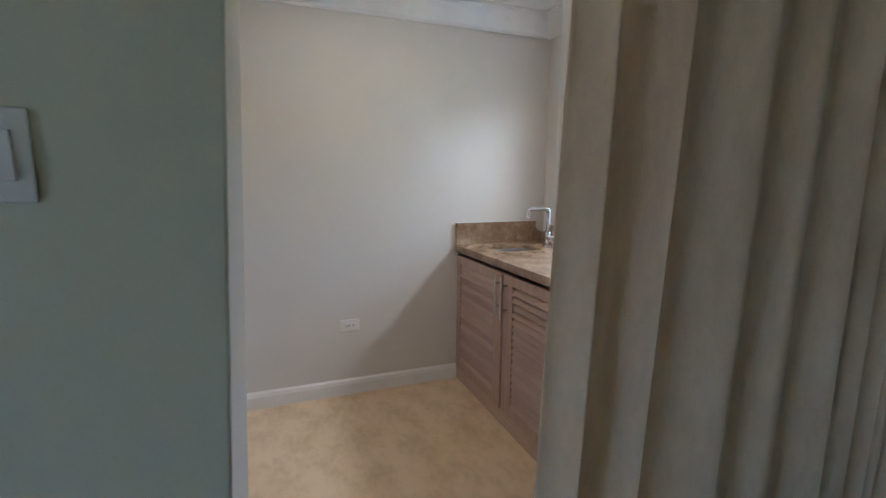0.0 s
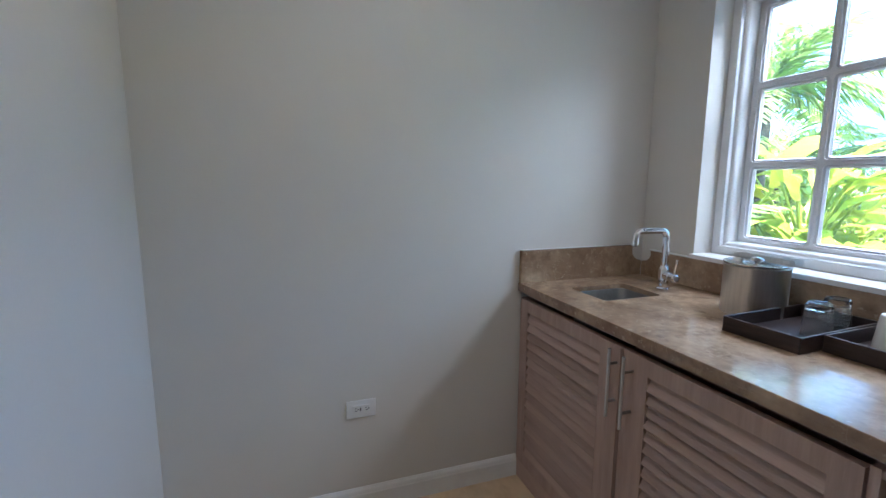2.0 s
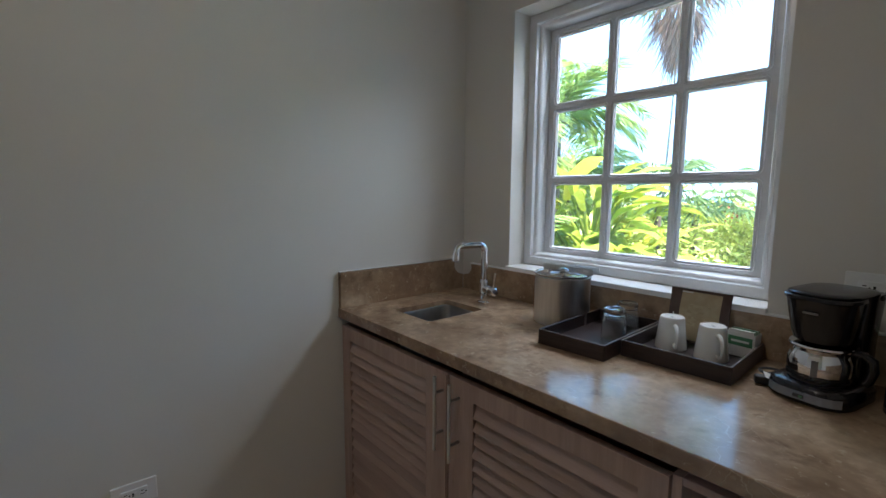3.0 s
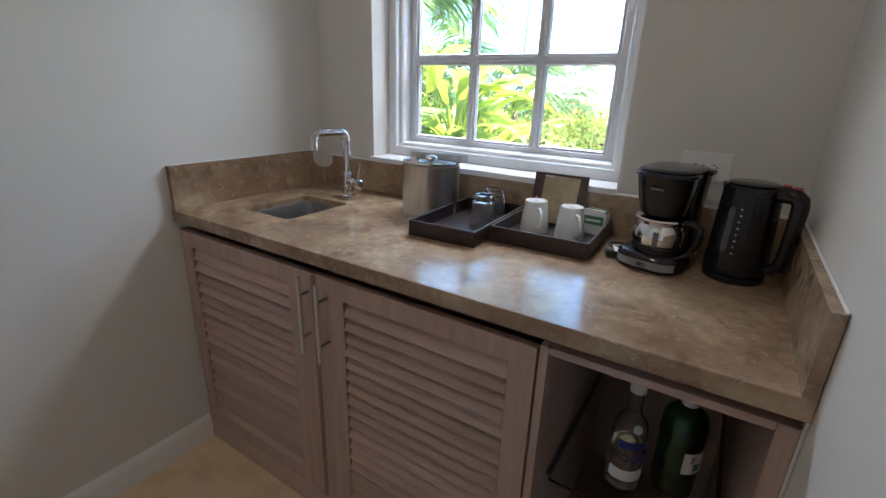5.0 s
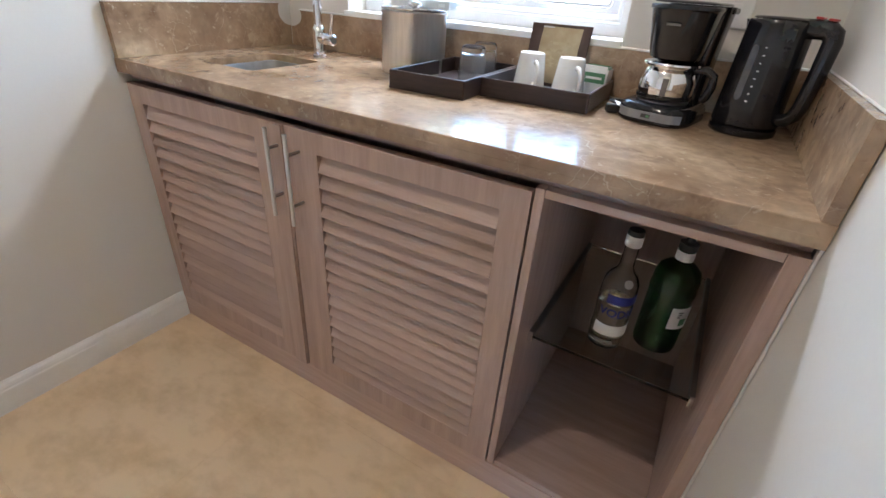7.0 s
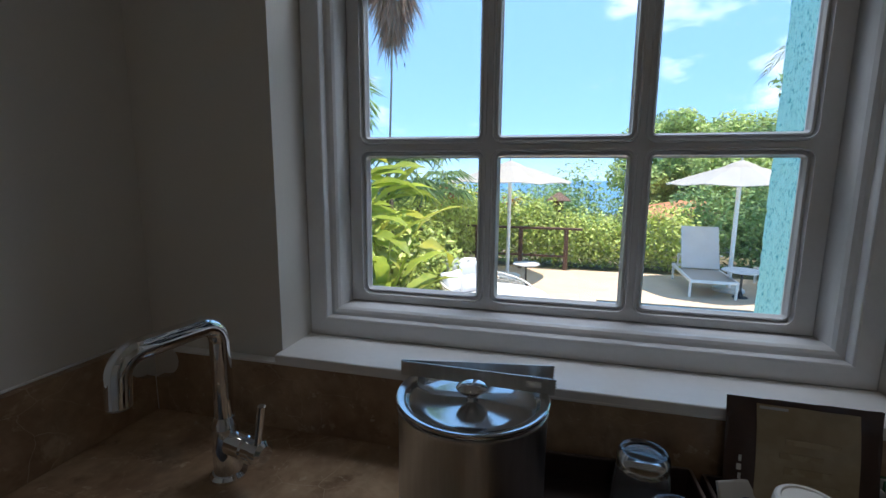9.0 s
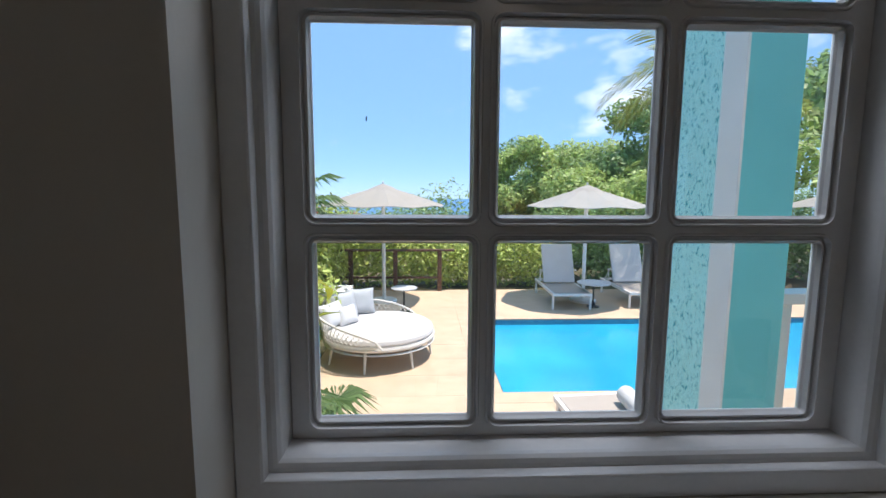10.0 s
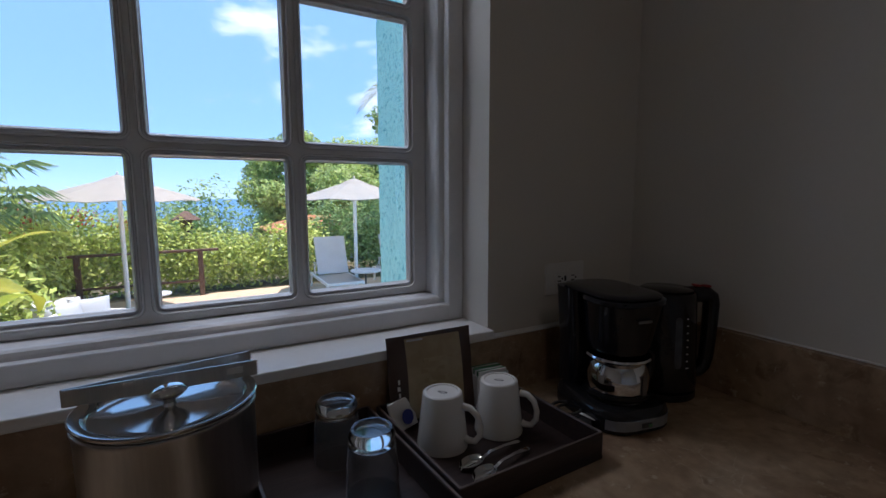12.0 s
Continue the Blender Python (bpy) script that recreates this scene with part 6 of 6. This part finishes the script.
def pinnate(rng2, length, droop, leaflet, pairs=34, hang=0.5):
    """One feather frond along +x: spine and leaflets, as vertices and faces."""
    v, f = [], []

    def spine(u):
        return Vector((length * math.sin(u * droop) / droop, 0, -length * (1 - math.cos(u * droop)) / droop))
    for k in range(14):
        p, q = spine(k / 14), spine((k + 1) / 14)
        w = 0.014 * (1 - 0.8 * k / 14)
        b = len(v)
        v += [(p.x, -w, p.z), (p.x, w, p.z), (q.x, w, q.z), (q.x, -w, q.z)]
        f.append((b, b + 1, b + 2, b + 3))
    for k in range(pairs):
        u = 0.12 + 0.87 * k / pairs
        p = spine(u)
        t = (spine(min(1, u + 0.02)) - p).normalized()
        ll = leaflet * (math.sin(math.pi * (0.15 + 0.8 * u)) ** 0.7) * (0.85 + 0.3 * rng2.random())
        for s in (-1, 1):
            d = (t * 0.6 + Vector((0, s, 0)) * 0.85 + Vector((0, 0, 0.25 - hang * rng2.random()))).normalized()
            w = Vector((t.x, 0, t.z)) * 0.023
            mid = p + d * ll * 0.55
            tip = p + d * ll + Vector((0, 0, -hang * ll * 0.5))
            b = len(v)
            v += [tuple(p - w * 0.5), tuple(p + w * 0.5), tuple(mid + w), tuple(mid - w), tuple(tip)]
            f += [(b, b + 1, b + 2, b + 3), (b + 3, b + 2, b + 4)]
    return v, f


def feather_palm(at, trunk_h, fronds, length, leaflet, seed, material, label, lean=0.0, tilt=(5, 75), trunk_r=0.09, az=None):
    rng2 = random.Random(seed)
    t = thing("palm_tree", label, "palm", at)
    part("trunk", tube([(0, 0, -0.1), (lean * 0.4, 0, trunk_h * 0.5), (lean, 0, trunk_h)], [trunk_r * 1.3, trunk_r, trunk_r * 0.85], 10), "bark", t, smooth=True)
    shapes = [leaf_mesh("frond", *pinnate(rng2, length * (0.85 + 0.1 * k), 0.9 + 0.35 * k, leaflet, hang=0.4 + 0.2 * k), material) for k in range(4)]
    for k in range(fronds):
        o2 = new("frond", shapes[k % 4])
        o2.parent = t
        a = 360 * k / fronds * 1.618 if az is None else rng2.uniform(*az)
        o2.matrix_basis = pose(lean, 0, trunk_h, 0, -rng2.uniform(*tilt), a) @ pose(0, 0, 0, rng2.uniform(-20, 20))
    return t


feather_palm((-3.1, 5.0, ZG), 3.4, 26, 1.6, 0.50, 3, "leaf_palm", "green feather palm behind the banana leaves")
feather_palm((-2.2, 2.2, ZG), 1.2, 16, 1.5, 0.45, 4, "leaf_palm", "young green feather palm near the house wall")
feather_palm((-1.6, 3.0, ZG), 0.5, 14, 1.2, 0.4, 14, "leaf_palm", "low green feather palm near the house wall")
feather_palm((-4.5, 7.5, ZG), 2.6, 18, 2.0, 0.55, 6, "leaf_palm", "green feather palm in the garden")
feather_palm((-3.5, 3.5, ZG), 2.5, 20, 1.7, 0.5, 41, "leaf_palm", "green feather palm seen across the garden corner")
feather_palm((-4.6, 4.4, ZG), 3.0, 20, 1.9, 0.55, 42, "leaf_palm", "tall green feather palm in the garden corner")
feather_palm((-2.9, 2.7, ZG), 1.5, 18, 1.5, 0.45, 43, "leaf_palm", "green feather palm by the house wall")
feather_palm((6.95, 9.9, ZG), 5.0, 22, 2.5, 0.62, 7, "leaf_coco", "coconut palm with drooping yellowish fronds", trunk_r=0.12, tilt=(-10, 60))
feather_palm((7.7, 16.6, -1.5), 3.1, 18, 1.9, 0.55, 9, "leaf_bright", "light green palm between the trees", tilt=(15, 80))
feather_palm((6.6, 16.2, -1.5), 2.5, 16, 1.7, 0.5, 10, "leaf_bright", "young bright green palm between the trees", tilt=(15, 80))
feather_palm((9.0, 15.8, -1.4), 2.6, 16, 1.8, 0.5, 15, "leaf_bright", "bright green palm behind the umbrella", tilt=(15, 80))


def fan_leaf(rng2, r, blades=26):
    v, f = [], []
    for k in range(blades):
        a = radians(-135 + 270 * k / (blades - 1))
        rr = r * (0.75 + 0.25 * math.cos(a * 0.6)) * (0.9 + 0.2 * rng2.random())
        w = r * 0.024
        c, s = math.cos(a), math.sin(a)
        b = len(v)
        z1 = 0.04 * r * (-1) ** k
        v += [(0, 0, 0), (0.55 * rr * c - w * s, 0.55 * rr * s + w * c, 0.10 * r + z1), (0.55 * rr * c + w * s, 0.55 * rr * s - w * c, 0.10 * r - z1), (rr * c, rr * s, -0.16 * r - 0.12 * r * rng2.random())]
        f += [(b, b + 2, b + 1), (b + 1, b + 2, b + 3)]
    return v, f


def fan_palm(at, stem_h, leaves, r, seed, label, material="leaf_fan", tilt=(-25, 65), reach=0.7):
    rng2 = random.Random(seed)
    t = thing("fan_palm", label, "palm", at)
    part("trunk", tube([(0, 0, -0.06), (0, 0, stem_h)], [0.07, 0.06], 10), "bark", t, smooth=True)
    shapes = [leaf_mesh("fan_leaf", *fan_leaf(rng2, r * (0.85 + 0.15 * k)), material) for k in range(3)]
    for k in range(leaves):
        az_, el = 137.5 * k, rng2.uniform(*tilt)
        d = Vector((math.cos(radians(az_)) * math.cos(radians(el)), math.sin(radians(az_)) * math.cos(radians(el)), math.sin(radians(el))))
        p = Vector((0, 0, stem_h)) + d * reach * (0.7 + 0.5 * rng2.random())
        part("stalk", tube([(0, 0, stem_h - 0.02), tuple(p)], [0.012, 0.007], 5), "leaf_fan", t)
        o2 = new("fan_leaf", shapes[k % 3])
        o2.parent = t
        o2.matrix_basis = Matrix.Translation(p) @ pose(0, 0, 0, 0, -el * 0.6 + 12, az_)
    return t


fan_palm((-0.98, 3.25, ZG), 0.25, 15, 0.46, 2, "low fan palm beside the terrace")
fan_palm((-0.98, 2.5, ZG), 0.35, 13, 0.44, 5, "low fan palm near the house wall")
fan_palm((-2.05, 6.6, ZG), 2.0, 13, 0.52, 3, "fan palm with spiky leaves behind the banana plant")
fan_palm((-1.95, 8.0, ZG), 1.9, 14, 0.55, 7, "fan palm near the patio umbrella")

# tall thin palm with a skirt of dead fronds
tp = thing("tall_palm", "tall thin palm with a skirt of brown dead fronds", "palm", (-2.65, 8.0, ZG))
part("trunk", tube([(0, 0, -0.1), (0.04, 0, 2.0), (0.12, 0, 4.0), (0.15, 0, 5.9)], [0.05, 0.024, 0.020, 0.024], 10), "pale_bark", tp, smooth=True)
rng3 = random.Random(31)


def hanging_strips(length, n):
    """A dried fan frond: narrow ragged strips that spread a little from the stalk."""
    v, f = [], []
    for k in range(n):
        a = radians(rng3.uniform(-24, 24))
        r0, ll, w = length * rng3.uniform(0.15, 0.4), length * rng3.uniform(0.65, 1.1), rng3.uniform(0.008, 0.02)
        zz, c, d = rng3.uniform(-0.08, 0.08), math.cos(a), math.sin(a)
        b = len(v)
        v += [(0, 0, 0), (r0 * c - w * d, r0 * d + w * c, zz), (r0 * c + w * d, r0 * d - w * c, zz), (ll * c, ll * d, zz * 2.5 - 0.1 * rng3.random())]
        f += [(b, b + 2, b + 1), (b + 1, b + 2, b + 3)]
    return v, f


dead = [leaf_mesh("dead_frond", *hanging_strips(0.62 + 0.12 * k, 16), "leaf_dead") for k in range(4)]
for k in range(60):
    az_ = 137.5 * k
    u = k / 59
    o2 = new("dead_frond", dead[rng3.randrange(4)])
    o2.parent = tp
    o2.matrix_basis = pose(0.14 + (0.05 + 0.42 * u) * math.cos(radians(az_)), (0.05 + 0.42 * u) * math.sin(radians(az_)), 5.05 + 0.95 * u + 0.1 * rng3.random(), 0, 86 - 50 * u * rng3.random(), az_) @ pose(0, 0, 0, rng3.uniform(-30, 30))
live = [leaf_mesh("fan_leaf", *fan_leaf(rng3, 0.8, 26), "leaf_fan")]
for k in range(16):
    az_ = 137.5 * k
    el = rng3.uniform(-5, 70)
    d = Vector((math.cos(radians(az_)) * math.cos(radians(el)), math.sin(radians(az_)) * math.cos(radians(el)), math.sin(radians(el)))) * 0.8
    o2 = new("fan_leaf", live[0])
    o2.parent = tp
    o2.matrix_basis = Matrix.Translation(Vector((0.15, 0, 5.9)) + d) @ pose(0, 0, 0, 0, -el * 0.6 + 10, az_)

# ---- pieces of floor and terrace ----
def pieces(name, parent, x0, x1, y0, y1, w, d, z, h, gap, material, skip=None, stagger=0.5):
    """Rows of slabs that share a few meshes; each is an object of its own."""
    shapes = {}
    r = 0
    y = y0
    while y < y1 - 1e-6:
        dy = min(d, y1 - y)
        x = x0 - (w * stagger if r % 2 else 0)
        while x < x1 - 1e-6:
            a, b = max(x, x0), min(x + w, x1)
            if b - a > 0.02 and dy > 0.02 and not (skip and skip(a, b, y, y + dy)):
                key = (round(b - a, 3), round(dy, 3))
                if key not in shapes:
                    bmp = box(-(b - a - gap) / 2, (b - a - gap) / 2, -(dy - gap) / 2, (dy - gap) / 2, -h, 0, min(0.0012, gap * 0.5), None, 1)
                    me = bpy.data.meshes.new(name)
                    bmp.to_mesh(me)
                    bmp.free()
                    me.materials.append(M[material])
                    shapes[key] = me
                o2 = new(name, shapes[key])
                o2.parent = parent
                o2.location = ((a + b) / 2, y + dy / 2, z + random.uniform(-0.0004, 0.0004))
            x += w
        y += d
        r += 1


floor_ob = bpy.data.objects["floor"]
pieces("tile", floor_ob, 0.0, 5.8, -4.99, -0.004, 0.61, 0.61, 0.0, 0.0035, 0.0004, "tile", lambda a, b, c, d: a < 1.70 and d < BACK + 0.02, 0.0)
CO = 0.28                       # coping width
bed = bmesh.new()
fields = [(-0.9, PX0 - CO, 0.29, 10.4), (PX0 - CO, 1.9755, 0.29, PY0 - CO), (1.9755, 10.2, 1.552, PY0 - CO), (PX0 - CO, 10.2, PY1 + CO, 10.4), (PX1 + CO, 10.2, PY0 - CO, PY1 + CO)]
for a, b, c, d in fields:
    box(a, b, c, d, ZG - 0.055, ZG - 0.0035, 0.0, bed)
terrace = structure("terrace", bed, "paving", "pale limestone terrace paving round the pool", "paving")
for a, b, c, d in fields:
    pieces("slab", terrace, a, b, c, d, 0.9, 0.6, ZG, 0.003, 0.003, "paving")
pieces("slab", terrace, PX0 - CO, PX1 + CO, PY0 - CO, PY0 - 0.0005, 0.9, CO, ZG, 0.05, 0.004, "paving")
pieces("slab", terrace, PX0 - CO, PX1 + CO, PY1 + 0.0005, PY1 + CO, 0.9, CO, ZG, 0.05, 0.004, "paving")
pieces("slab", terrace, PX0 - CO, PX0 - 0.0005, PY0, PY1, CO - 0.0005, 0.79, ZG, 0.05, 0.004, "paving", None, 0.0)
pieces("slab", terrace, PX1 + 0.0005, PX1 + CO, PY0, PY1, CO - 0.0005, 0.79, ZG, 0.05, 0.004, "paving", None, 0.0)
